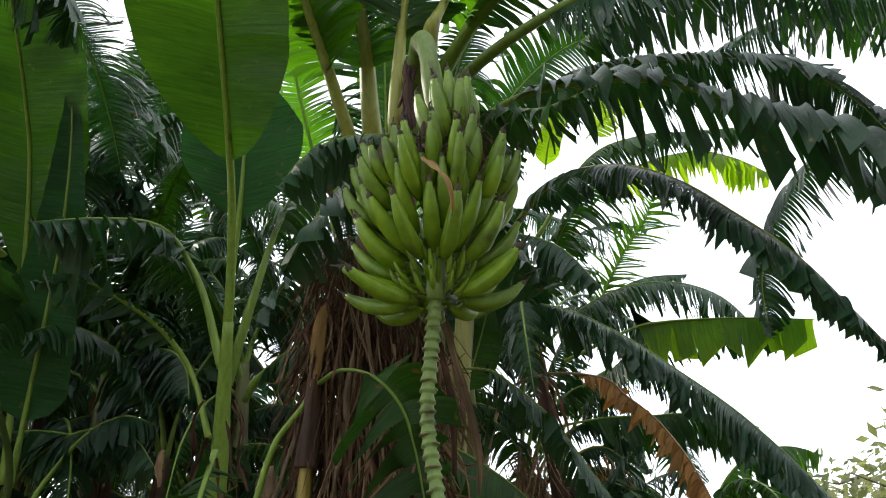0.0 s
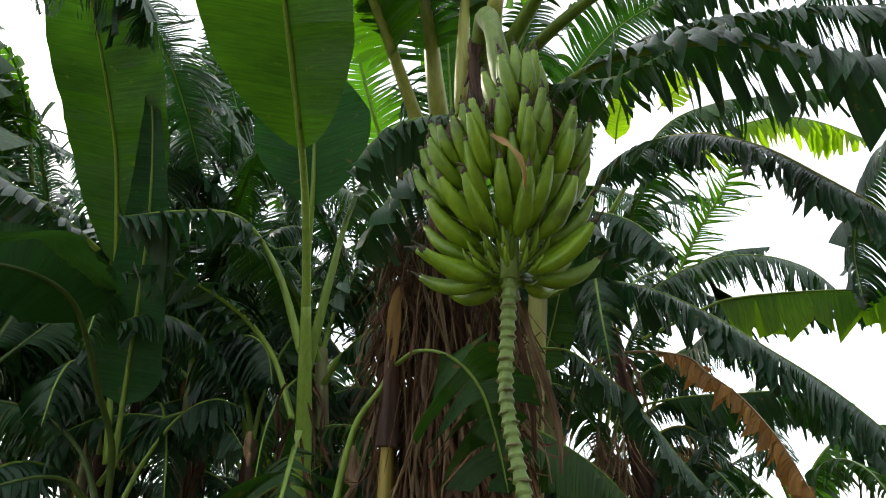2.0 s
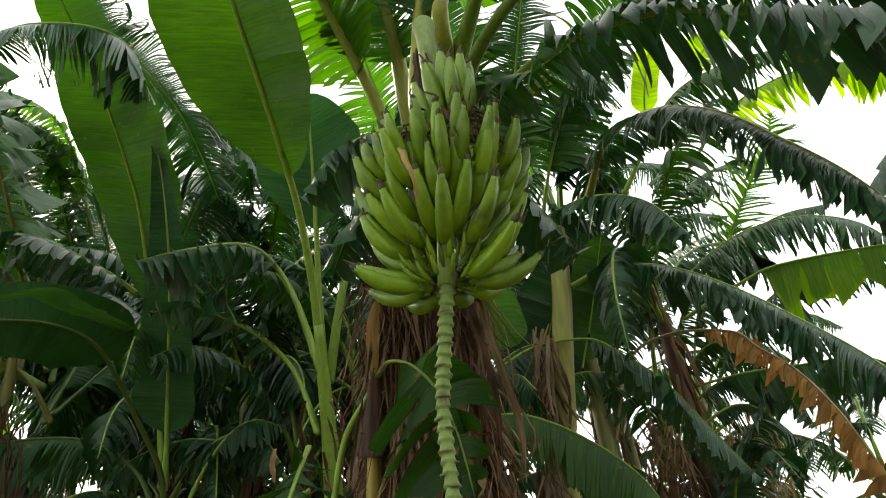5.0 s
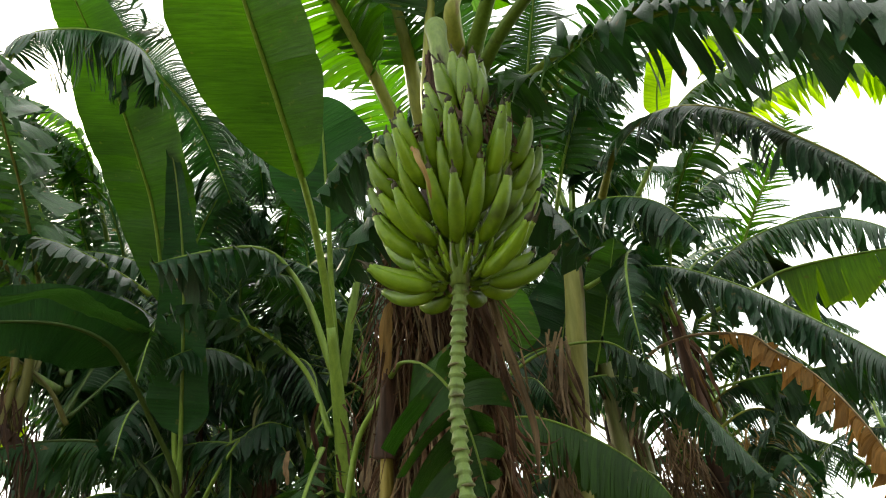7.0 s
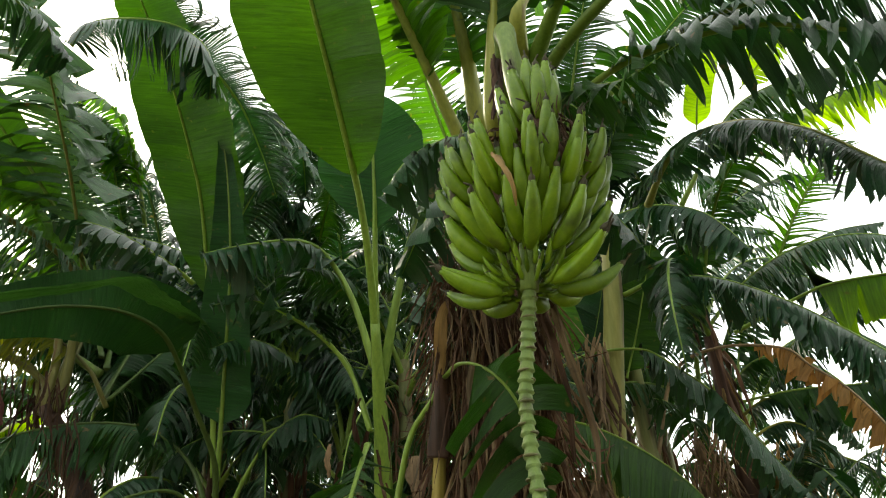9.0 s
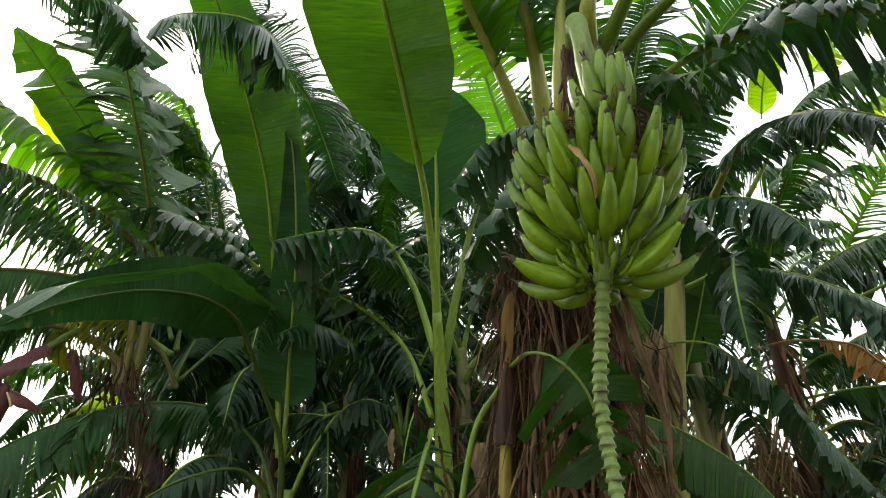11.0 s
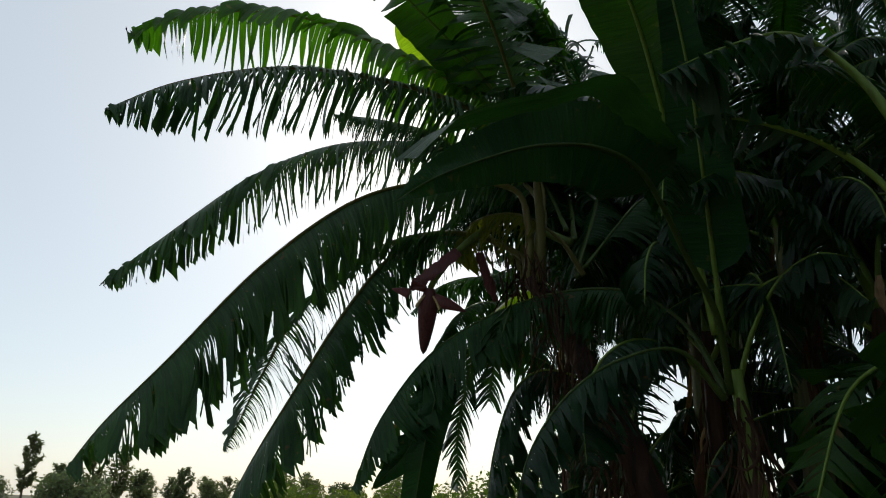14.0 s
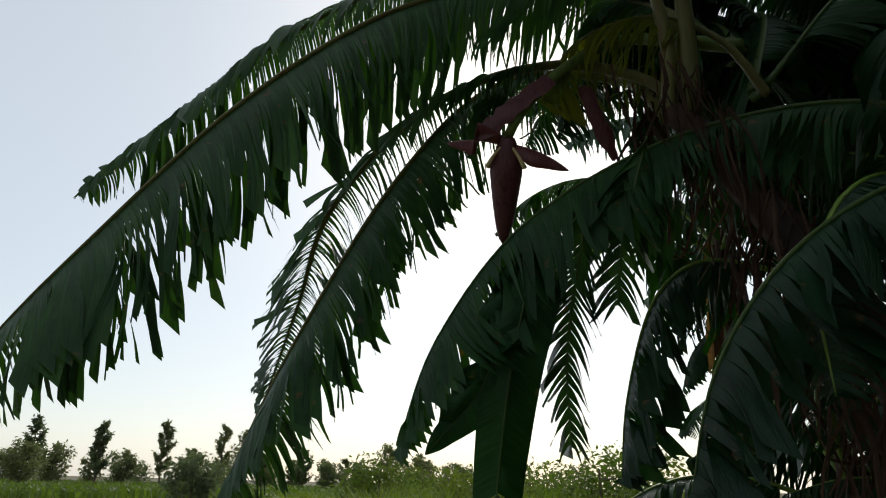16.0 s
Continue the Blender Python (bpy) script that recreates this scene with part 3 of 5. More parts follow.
# edge strip in the lighter green, standing in for sky light on the curl
rim = random.Random(8)
v, f, uv = ribbon([(-1.255, 0.919, 2.094), (-1.233, 1.01, 2.199), (-1.2, 1.137, 2.278), (-1.159, 1.288, 2.36), (-1.13, 1.409, 2.426), (-1.174, 1.557, 2.457), (-1.268, 1.797, 2.521), (-1.407, 2.147, 2.612)], 0.10, (0.1, -0.5, 0.86), 0.2, rim, 40, 6)
mesh_object("leaf_edge", v, f, M_FIELD, plant_d, "edge of a folded leaf curling upwards, pale as if sky-lit", uv)
# leaves behind the crown, darkened for shade by their blade and midrib material
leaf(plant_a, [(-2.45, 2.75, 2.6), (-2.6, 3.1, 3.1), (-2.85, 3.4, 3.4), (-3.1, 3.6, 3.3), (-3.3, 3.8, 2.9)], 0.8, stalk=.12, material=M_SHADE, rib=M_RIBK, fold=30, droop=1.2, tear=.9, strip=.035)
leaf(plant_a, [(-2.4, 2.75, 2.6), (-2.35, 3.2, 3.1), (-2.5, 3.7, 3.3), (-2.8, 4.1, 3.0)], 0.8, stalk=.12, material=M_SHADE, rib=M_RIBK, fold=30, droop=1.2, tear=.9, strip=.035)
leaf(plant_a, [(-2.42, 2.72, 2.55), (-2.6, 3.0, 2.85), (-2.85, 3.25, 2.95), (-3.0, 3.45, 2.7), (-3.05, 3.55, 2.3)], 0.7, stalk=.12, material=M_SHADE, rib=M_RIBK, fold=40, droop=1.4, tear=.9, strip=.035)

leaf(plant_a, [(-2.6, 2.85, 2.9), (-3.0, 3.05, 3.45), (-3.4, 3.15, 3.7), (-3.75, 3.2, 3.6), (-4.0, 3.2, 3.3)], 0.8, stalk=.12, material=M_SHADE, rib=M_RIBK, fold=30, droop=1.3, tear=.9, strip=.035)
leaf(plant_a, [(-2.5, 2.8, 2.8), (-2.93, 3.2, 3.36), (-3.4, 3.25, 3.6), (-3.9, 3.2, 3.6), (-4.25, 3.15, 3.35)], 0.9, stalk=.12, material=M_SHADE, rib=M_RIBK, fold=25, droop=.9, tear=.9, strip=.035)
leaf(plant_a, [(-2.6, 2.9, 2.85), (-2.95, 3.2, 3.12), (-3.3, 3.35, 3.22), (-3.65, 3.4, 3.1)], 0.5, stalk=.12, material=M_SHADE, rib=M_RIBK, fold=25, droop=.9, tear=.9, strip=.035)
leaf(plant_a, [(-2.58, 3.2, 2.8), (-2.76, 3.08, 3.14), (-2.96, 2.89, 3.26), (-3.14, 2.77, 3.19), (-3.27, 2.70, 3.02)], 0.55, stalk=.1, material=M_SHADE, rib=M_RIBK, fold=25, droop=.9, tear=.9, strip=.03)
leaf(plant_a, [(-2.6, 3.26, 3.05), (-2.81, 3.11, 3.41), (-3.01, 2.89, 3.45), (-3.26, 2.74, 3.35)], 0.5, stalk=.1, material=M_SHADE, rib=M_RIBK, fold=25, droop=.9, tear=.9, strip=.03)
# flowering plant at the field's edge
leaf(plant_a, [(-2.58, 2.53, 2.5), (-2.62, 2.68, 3.09), (-2.69, 2.52, 3.47), (-2.9, 2.27, 3.78), (-3.2, 1.85, 4.06), (-3.49, 1.43, 4.23), (-3.84, 0.98, 4.24), (-4.09, 0.65, 4.07)], 0.9, stalk=.2, fold=15, droop=1.7, tear=.9, strip=.07, material=M_YOUNG, thick=.03, rib=M_RIBA)
leaf(plant_a, [(-2.52, 2.56, 2.5), (-2.46, 2.5, 2.88), (-2.42, 2.36, 3.19), (-2.49, 1.94, 3.31), (-2.56, 1.47, 3.28), (-2.58, 1.09, 3.16), (-2.57, 0.72, 2.92), (-2.57, 0.49, 2.7)], 0.69, stalk=.2, fold=20, droop=1.9, tear=1.0, strip=0.014, gap=.15, material=M_FIELD, thick=.03, rib=M_RIBA)
leaf(plant_a, [(-2.58, 2.53, 2.5), (-2.70, 2.76, 3.04), (-3.11, 2.86, 3.48), (-3.41, 2.64, 3.67), (-3.58, 2.3, 3.7), (-3.84, 1.91, 3.63), (-4.2, 1.53, 3.40), (-4.36, 1.13, 2.94), (-4.56, 0.87, 2.63)], 0.85, stalk=.2, fold=25, droop=1.9, tear=1, gap=.1, strip=0.019, material=M_FIELD, thick=.03, rib=M_RIBA)
leaf(plant_a, [(-2.58, 2.53, 2.5), (-2.55, 2.51, 2.81), (-2.6, 2.43, 3.03), (-2.89, 2.09, 3.06), (-3.03, 1.72, 2.88), (-3.11, 1.33, 2.47), (-3.19, 1.0, 1.98), (-3.31, 0.83, 1.72), (-3.41, 0.74, 1.53)], 0.85, stalk=.2, fold=55, droop=1.4, tear=1.0, strip=.03, material=M_FIELD, thick=.03, rib=M_RIBA)
leaf(plant_a, [(-2.58, 2.53, 2.5), (-2.67, 2.56, 2.70), (-2.94, 2.33, 2.85), (-3.31, 2.05, 2.79), (-3.78, 1.84, 2.49), (-4.40, 1.9, 2.22), (-4.80, 1.86, 1.74)], 0.58, stalk=.2, fold=30, droop=1.0, tear=1.0, strip=0.016, gap=.4, material=M_FIELD, thick=.03, rib=M_RIBA)
leaf(plant_a, [(-2.58, 2.53, 2.5), (-2.61, 2.54, 2.55), (-2.86, 2.62, 2.83), (-3.11, 2.37, 2.92), (-3.31, 2.17, 2.8), (-3.37, 1.9, 2.39), (-3.47, 1.68, 1.9), (-3.66, 1.58, 1.56), (-3.76, 1.5, 1.26)], 0.72, stalk=.2, fold=50, droop=1.2, tear=1.0, strip=.03, material=M_FIELD, thick=.03, rib=M_RIBA)
leaf(plant_a, [(-2.56, 2.58, 3.25), (-2.5, 2.44, 3.41), (-2.39, 2.2, 3.64), (-2.28, 1.96, 3.81), (-2.17, 1.74, 3.94), (-2.01, 1.47, 4.03), (-1.9, 1.27, 4.09)], 0.9, stalk=.06, fold=5, droop=.55, tear=1.0, strip=.036, gap=.36, slant=.2, material=M_FIELD, thick=.02, rib=M_RIBA, up=(0,1,.2))
leaf(plant_a, [(-2.52, 2.67, 3.18), (-2.59, 2.45, 3.49), (-2.68, 2.14, 3.8), (-2.73, 1.8, 4.03), (-2.75, 1.52, 4.19)], 0.36, stalk=.35, fold=10, droop=.1, tear=.1, strip=.12, material=M_BROAD, up=(0,1,.2))
leaf(plant_a, [(-2.01, 1.08, 3.81), (-1.93, 1.2, 3.82), (-1.84, 1.37, 3.8), (-1.78, 1.54, 3.67)], 0.5, stalk=.05, fold=30, droop=1.3, tear=1.0, strip=.022, material=M_BLUE)
leaf(plant_a, [(-1.73, 1.48, 3.68), (-1.62, 1.48, 3.77), (-1.44, 1.55, 3.79), (-1.29, 1.64, 3.76), (-1.24, 1.75, 3.69), (-1.3, 1.86, 3.56)], 0.62, stalk=.02, fold=50, droop=1.7, tear=1.0, strip=.022, material=M_BLUE)
leaf(plant_a, [(-1.66, 1.78, 4.38), (-1.6, 1.93, 4.18), (-1.49, 2.05, 4.01), (-1.42, 2.24, 3.88), (-1.4, 2.43, 3.71), (-1.39, 2.6, 3.52)], 0.75, stalk=.02, fold=8, droop=.7, tear=1., strip=.02, gap=.0, slant=.25, material=M_BLUE, up=(0.2,1,.3))
leaf(plant_a, [(-1.52, 2.39, 3.99), (-1.37, 2.51, 3.96), (-1.29, 2.64, 3.87), (-1.33, 2.81, 3.64)], 0.5, stalk=.02, fold=40, droop=1.4, tear=1.0, strip=.02, material=M_BLUE)
leaf(plant_a, [(-2.97, 2.58, 3.3), (-3.15, 2.33, 3.56), (-3.29, 2.05, 3.62), (-3.44, 1.76, 3.63)], 0.5, stalk=.15, fold=40, droop=1.0, tear=1.0, strip=.02, material=M_BLUE)

# fruiting plant's own crown
leaf(plant_m, [(-0.08, 2.05, 2.85), (-0.19, 2.09, 3.04), (-0.24, 2.01, 3.21), (-0.3, 1.87, 3.43), (-0.35, 1.74, 3.6), (-0.4, 1.55, 3.8), (-0.39, 1.26, 3.86), (-0.38, 1.01, 3.75)], 0.6, stalk=.35, material=M_YOUNG, rib=M_RIBY, thick=.038, fold=20, droop=.5, tear=.4)
leaf(plant_m, [(-0.08, 2.05, 2.85), (-0.13, 2.09, 3.04), (-0.14, 1.99, 3.24), (-0.14, 1.92, 3.46), (-0.15, 1.83, 3.68), (-0.16, 1.61, 3.9), (-0.16, 1.35, 4.06)], 0.6, stalk=.4, material=M_LEAF, rib=M_RIBY, thick=.048, fold=20, droop=.5, tear=.4)
leaf(plant_m, [(-0.03, 1.98, 2.95), (-0.04, 1.76, 2.98), (-0.01, 1.75, 3.28), (0.03, 1.74, 3.56), (0.11, 1.63, 3.9), (0.18, 1.36, 4.17)], 0.5, stalk=.4, material=M_LEAF, rib=M_RIBY, thick=.032, fold=20, droop=.5, tear=.4)
leaf(plant_m, [(0.07, 1.86, 3.17), (0.11, 1.65, 3.3), (0.17, 1.68, 3.48), (0.29, 1.62, 3.77), (0.47, 1.5, 4.06)], 0.5, stalk=.35, material=M_YOUNG, rib=M_RIBY, thick=.038, fold=20, droop=.5, tear=.4)
leaf(plant_m, [(0.06, 1.92, 3.18), (0.18, 1.72, 3.24), (0.31, 1.52, 3.27), (0.5, 1.36, 3.29), (0.66, 1.17, 3.24), (0.86, 1.08, 3.21)], 0.4, stalk=.3, material=M_LEAF, thick=.04, fold=30, droop=.9, tear=.6)
leaf(plant_m, [(0.05, 1.94, 3.08), (0.22, 1.69, 3.12), (0.42, 1.46, 3.09), (0.59, 1.27, 3), (0.85, 1.21, 2.99), (1.08, 1.2, 2.94), (1.3, 1.2, 2.88), (1.5, 1.24, 2.76)], 0.5, stalk=.36, material=M_BLUE, thick=.03, fold=55, droop=1.5, tear=1.0, strip=0.022)
leaf(plant_m, [(0.14, 1.81, 2.91), (0.35, 1.75, 3.03), (0.55, 1.65, 3), (0.77, 1.57, 2.92), (0.95, 1.48, 2.74), (1.09, 1.37, 2.57), (1.2, 1.33, 2.39), (1.29, 1.36, 2.21)], 0.54, gap=.1, collar=.14, stalk=.16, material=M_BLUE, thick=.022, fold=8, droop=1.9, tear=1.0, strip=0.03)
leaf(plant_m, [(0.29, 1.94, 3.05), (0.52, 1.9, 3.19), (0.7, 1.82, 3.22), (0.96, 1.71, 3.14), (1.22, 1.6, 2.99), (1.36, 1.57, 2.81), (1.45, 1.57, 2.59)], 0.42, stalk=.1, material=M_BLUE, thick=.02, fold=15, droop=1.8, tear=1.0, strip=0.022)
leaf(plant_m, [(-0.06, 1.67, 2.86), (-0.2, 1.62, 2.82), (-0.31, 1.6, 2.75), (-0.39, 1.6, 2.64)], 0.34, stalk=.05, material=M_BLUE, thick=.01, fold=35, droop=.9, tear=.6, strip=.05)
leaf(plant_m, [(-0.09, 1.85, 2.86), (-0.24, 1.83, 2.79), (-0.34, 1.84, 2.65), (-0.44, 1.9, 2.52)], 0.36, stalk=.05, material=M_BLUE, thick=.01, fold=35, droop=.9, tear=.3, strip=.07)
leaf(plant_m, [(0.19, 1.76, 2.69), (0.27, 1.79, 2.56), (0.33, 1.8, 2.45), (0.37, 1.8, 2.34)], 0.3, stalk=.05, material=M_BLUE, thick=.008, fold=30, droop=.5, tear=.3, strip=.06)
leaf(plant_m, [(0.14, 1.85, 3.02), (0.26, 1.54, 2.82), (0.38, 1.43, 2.72), (0.52, 1.34, 2.71)], 0.3, stalk=.1, material=M_LEAF, thick=.008, fold=30, droop=.7, tear=1.0, strip=.022, gap=.3)
leaf(plant_m, [(-0.34, 2.01, 2.18), (-0.25, 1.88, 2.17), (-0.15, 1.79, 2.11), (-0.08, 1.79, 2.02), (-0.05, 1.83, 1.9), (-0.03, 1.86, 1.73)], 0.54, stalk=.4, material=M_LEAF, thick=.010, fold=18, droop=.5, tear=.8, strip=.06, gap=.08, slant=.15, pointy=.5, sides=(.6, 1.0), up=(-.2,.9,.35), rib=M_RIB, shape="lance")
leaf(plant_m, [(-0.22, 2.9, 2.22), (-0.02, 2.89, 2.19), (0.19, 2.89, 2.07), (0.38, 2.88, 1.89), (0.49, 2.9, 1.69)], 0.5, stalk=.03, material=M_BROAD, thick=.014, fold=55, droop=1.3, tear=.35, strip=.04)
leaf(plant_m, [(-0.06, 2.63, 2.73), (-0.02, 2.66, 2.57), (-0, 2.67, 2.42)], 0.22, stalk=.05, material=M_YOUNG, thick=.008, fold=10, droop=.3, tear=0, strip=.05, up=(0,1,.2))
# stalks fanning up from a plant behind the dead leaf
leaf(plant_r, [(0.5, 4.72, 2.08), (0.61, 4.63, 2.55), (0.67, 4.51, 2.96), (0.75, 4.33, 3.41), (0.76, 4.2, 3.66)], 0.4, stalk=.6, thick=.024, material=M_LEAF, fold=30, droop=1.0, tear=.9, strip=.035)
leaf(plant_r, [(0.52, 4.72, 2.08), (0.66, 4.63, 2.54), (0.82, 4.52, 2.9), (0.99, 4.4, 3.17), (1.2, 4.32, 3.29)], 0.4, stalk=.6, thick=.024, material=M_LEAF, fold=30, droop=1.0, tear=.9, strip=.035)
leaf(plant_r, [(0.53, 4.62, 2.06), (0.68, 4.55, 2.44), (0.86, 4.47, 2.71), (1.06, 4.41, 2.81), (1.3, 4.4, 2.71)], 0.4, stalk=.55, thick=.022, material=M_LEAF, fold=40, droop=1.3, tear=.9, strip=.035)
leaf(plant_r, [(0.54, 4.52, 2.05), (0.71, 4.46, 2.35), (0.91, 4.41, 2.52), (1.1, 4.38, 2.53), (1.33, 4.38, 2.35)], 0.4, stalk=.5, thick=.022, material=M_BLUE, rib=M_RIBY, fold=40, droop=1.3, tear=.9, strip=.035)
leaf(plant_r, [(0.52, 4.43, 1.97), (0.72, 4.38, 2.23), (0.96, 4.33, 2.37), (1.13, 4.31, 2.34), (1.3, 4.32, 2.12)], 0.4, stalk=.5, thick=.022, material=M_BLUE, rib=M_RIBY, fold=40, droop=1.3, tear=.9, strip=.035)
leaf(plant_r, [(-0.24, 4.31, 2.41), (-0.07, 4.24, 2.76), (0.09, 4.13, 3.12), (0.21, 3.99, 3.44)], 0.5, stalk=.05, thick=.012, material=M_BLUE, fold=12, droop=.2, tear=0, strip=.1, up=(0,1,.2))
leaf(plant_r, [(0.2, 4.07, 2.7), (0.31, 3.99, 2.94), (0.43, 3.87, 3.24), (0.5, 3.78, 3.41)], 0.3, stalk=.05, thick=.012, material=M_BROAD, fold=12, droop=.2, tear=0, strip=.1, up=(0,1,.2))
# leaves with sun shining through put into their pale, bright colour
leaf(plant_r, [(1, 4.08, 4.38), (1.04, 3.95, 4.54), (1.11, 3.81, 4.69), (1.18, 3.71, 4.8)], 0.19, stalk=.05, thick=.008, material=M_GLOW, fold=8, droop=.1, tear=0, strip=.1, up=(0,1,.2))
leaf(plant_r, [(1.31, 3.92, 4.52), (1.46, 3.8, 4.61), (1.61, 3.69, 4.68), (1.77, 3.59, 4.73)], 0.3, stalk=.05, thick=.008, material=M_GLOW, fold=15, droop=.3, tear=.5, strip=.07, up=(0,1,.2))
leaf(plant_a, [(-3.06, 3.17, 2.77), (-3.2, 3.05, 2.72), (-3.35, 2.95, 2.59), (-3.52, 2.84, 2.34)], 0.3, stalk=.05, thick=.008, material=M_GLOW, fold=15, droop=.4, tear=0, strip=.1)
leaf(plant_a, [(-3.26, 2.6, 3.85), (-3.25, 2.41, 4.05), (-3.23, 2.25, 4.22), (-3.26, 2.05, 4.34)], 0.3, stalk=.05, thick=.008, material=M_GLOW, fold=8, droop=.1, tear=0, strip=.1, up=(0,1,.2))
# leaves behind the flowering plant, shade put into blade and midrib material
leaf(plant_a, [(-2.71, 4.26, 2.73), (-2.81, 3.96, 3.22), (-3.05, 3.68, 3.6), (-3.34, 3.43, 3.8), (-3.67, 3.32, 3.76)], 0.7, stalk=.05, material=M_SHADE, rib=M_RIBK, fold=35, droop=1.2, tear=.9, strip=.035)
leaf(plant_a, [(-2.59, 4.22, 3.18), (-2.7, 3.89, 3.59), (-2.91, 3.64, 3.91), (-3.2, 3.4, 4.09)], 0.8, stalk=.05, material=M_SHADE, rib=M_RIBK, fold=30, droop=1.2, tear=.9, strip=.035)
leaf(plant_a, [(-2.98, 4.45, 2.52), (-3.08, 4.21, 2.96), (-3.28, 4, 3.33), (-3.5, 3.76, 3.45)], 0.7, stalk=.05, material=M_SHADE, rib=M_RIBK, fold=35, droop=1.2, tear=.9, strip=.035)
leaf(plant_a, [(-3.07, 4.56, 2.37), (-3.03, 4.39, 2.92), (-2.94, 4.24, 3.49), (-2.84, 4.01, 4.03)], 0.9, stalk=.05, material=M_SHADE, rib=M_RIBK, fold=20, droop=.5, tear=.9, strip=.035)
# shaded leaves behind the two young plants
leaf(plant_d, [(-2.33, 3.37, 3.15), (-2.15, 3.23, 3.61), (-1.9, 3.13, 4), (-1.61, 3.12, 4.26), (-1.32, 3.2, 4.36), (-1.12, 3.37, 4.28)], 0.8, stalk=.1, material=M_BLUE, fold=30, droop=1.2, tear=.9, strip=.035)
leaf(plant_d, [(-1.75, 3.9, 3.12), (-1.71, 3.67, 3.62), (-1.75, 3.43, 3.95), (-1.87, 3.2, 4.13), (-2.08, 3.01, 4.16), (-2.35, 2.88, 4.03)], 0.8, stalk=.1, material=M_BLUE, fold=30, droop=1.2, tear=.9, strip=.035)
leaf(plant_d, [(-2.2, 3.93, 2.98), (-2.08, 3.74, 3.56), (-1.94, 3.51, 4.05), (-1.77, 3.29, 4.44), (-1.58, 3.06, 4.8)], 0.9, stalk=.1, material=M_LEAF, fold=15, droop=.3, tear=.9, strip=.035, up=(0,1,.2))
leaf(plant_d, [(-1.71, 4.17, 3.38), (-1.64, 3.9, 3.93), (-1.6, 3.62, 4.35), (-1.61, 3.31, 4.7), (-1.65, 2.98, 4.97)], 0.8, stalk=.1, material=M_BLUE, fold=15, droop=.4, tear=.9, strip=.035, up=(0,1,.2))
leaf(plant_d, [(-2.81, 3.57, 3.58), (-2.77, 3.27, 4.06), (-2.76, 3.03, 4.34), (-2.82, 2.75, 4.55), (-2.95, 2.5, 4.61)], 0.9, stalk=.1, material=M_BLUE, fold=30, droop=1.0, tear=.9, strip=.035)
leaf(plant_d, [(-3.05, 3.44, 3.41), (-3.06, 3.16, 3.81), (-3.12, 2.89, 4.05), (-3.25, 2.65, 4.12), (-3.46, 2.47, 3.99)], 0.9, stalk=.1, material=M_BLUE, fold=30, droop=1.3, tear=.9, strip=.035)
leaf(plant_d, [(-2.46, 3.77, 3.23), (-2.61, 3.5, 3.5), (-2.8, 3.22, 3.65), (-3.01, 3.02, 3.61), (-3.23, 2.9, 3.42)], 0.9, stalk=.1, material=M_BLUE, fold=40, droop=1.3, tear=.9, strip=.035)
leaf(plant_d, [(-1.75, 3.63, 2.89), (-1.62, 3.53, 3.28), (-1.44, 3.48, 3.54), (-1.21, 3.52, 3.67), (-1.03, 3.64, 3.59)], 0.7, stalk=.1, material=M_BLUE, fold=40, droop=1.3, tear=.9, strip=.035)
leaf(plant_d, [(-2.95, 3.11, 3.35), (-2.89, 2.83, 3.82), (-2.83, 2.52, 4.21), (-2.77, 2.21, 4.53), (-2.73, 1.89, 4.77)], 0.85, stalk=.1, material=M_BLUE, fold=15, droop=.4, tear=.9, strip=.035, up=(0,1,.2))
leaf(plant_d, [(-2.86, 3.41, 3.53), (-2.87, 3.07, 3.98), (-2.81, 2.79, 4.34), (-2.86, 2.51, 4.53), (-3.01, 2.28, 4.54)], 0.8, stalk=.1, material=M_LEAF, fold=30, droop=1.0, tear=.9, strip=.035)
# leaves glowing behind the crown
leaf(plant_r, [(-0.2, 3.75, 3.59), (-0.15, 3.41, 4.11), (-0.11, 3.08, 4.63), (-0.06, 2.74, 5.05)], 0.8, stalk=.15, material=M_LEAF, fold=15, droop=.3, tear=.5, strip=.06, up=(0,1,.2))
leaf(plant_r, [(0.14, 3.82, 3.54), (0.34, 3.56, 3.96), (0.63, 3.35, 4.38), (0.99, 3.18, 4.65), (1.34, 3.04, 4.71)], 0.7, stalk=.2, material=M_LEAF, fold=20, droop=.6, tear=.7, strip=.06, up=(0,1,.4))
leaf(plant_r, [(-0.52, 3.84, 3.73), (-0.64, 3.41, 4.29), (-0.71, 3.07, 4.77), (-0.72, 2.68, 5.21)], 0.7, stalk=.2, material=M_YOUNG, fold=15, droop=.3, tear=.4, strip=.06, up=(0,1,.2))
leaf(plant_r, [(0.06, 3.42, 3.42), (0.14, 3.16, 3.82), (0.28, 2.87, 4.17), (0.44, 2.55, 4.47)], 0.6, stalk=.2, material=M_LEAF, fold=15, droop=.4, tear=.8, strip=.04, up=(0,1,.2))

# tall plant behind
leaf(plant_r, [(0.47, 2.83, 3.14), (0.55, 2.47, 3.11), (0.64, 2.2, 3.03), (0.76, 1.95, 2.87), (0.88, 1.82, 2.7), (0.96, 1.71, 2.5), (1.04, 1.63, 2.31), (1.11, 1.6, 2.13), (1.16, 1.56, 1.95)], 0.4, stalk=.12, material=M_BLUE, thick=.022, fold=15, droop=1.8, tear=1.0, strip=0.022, rib=M_RIBY)
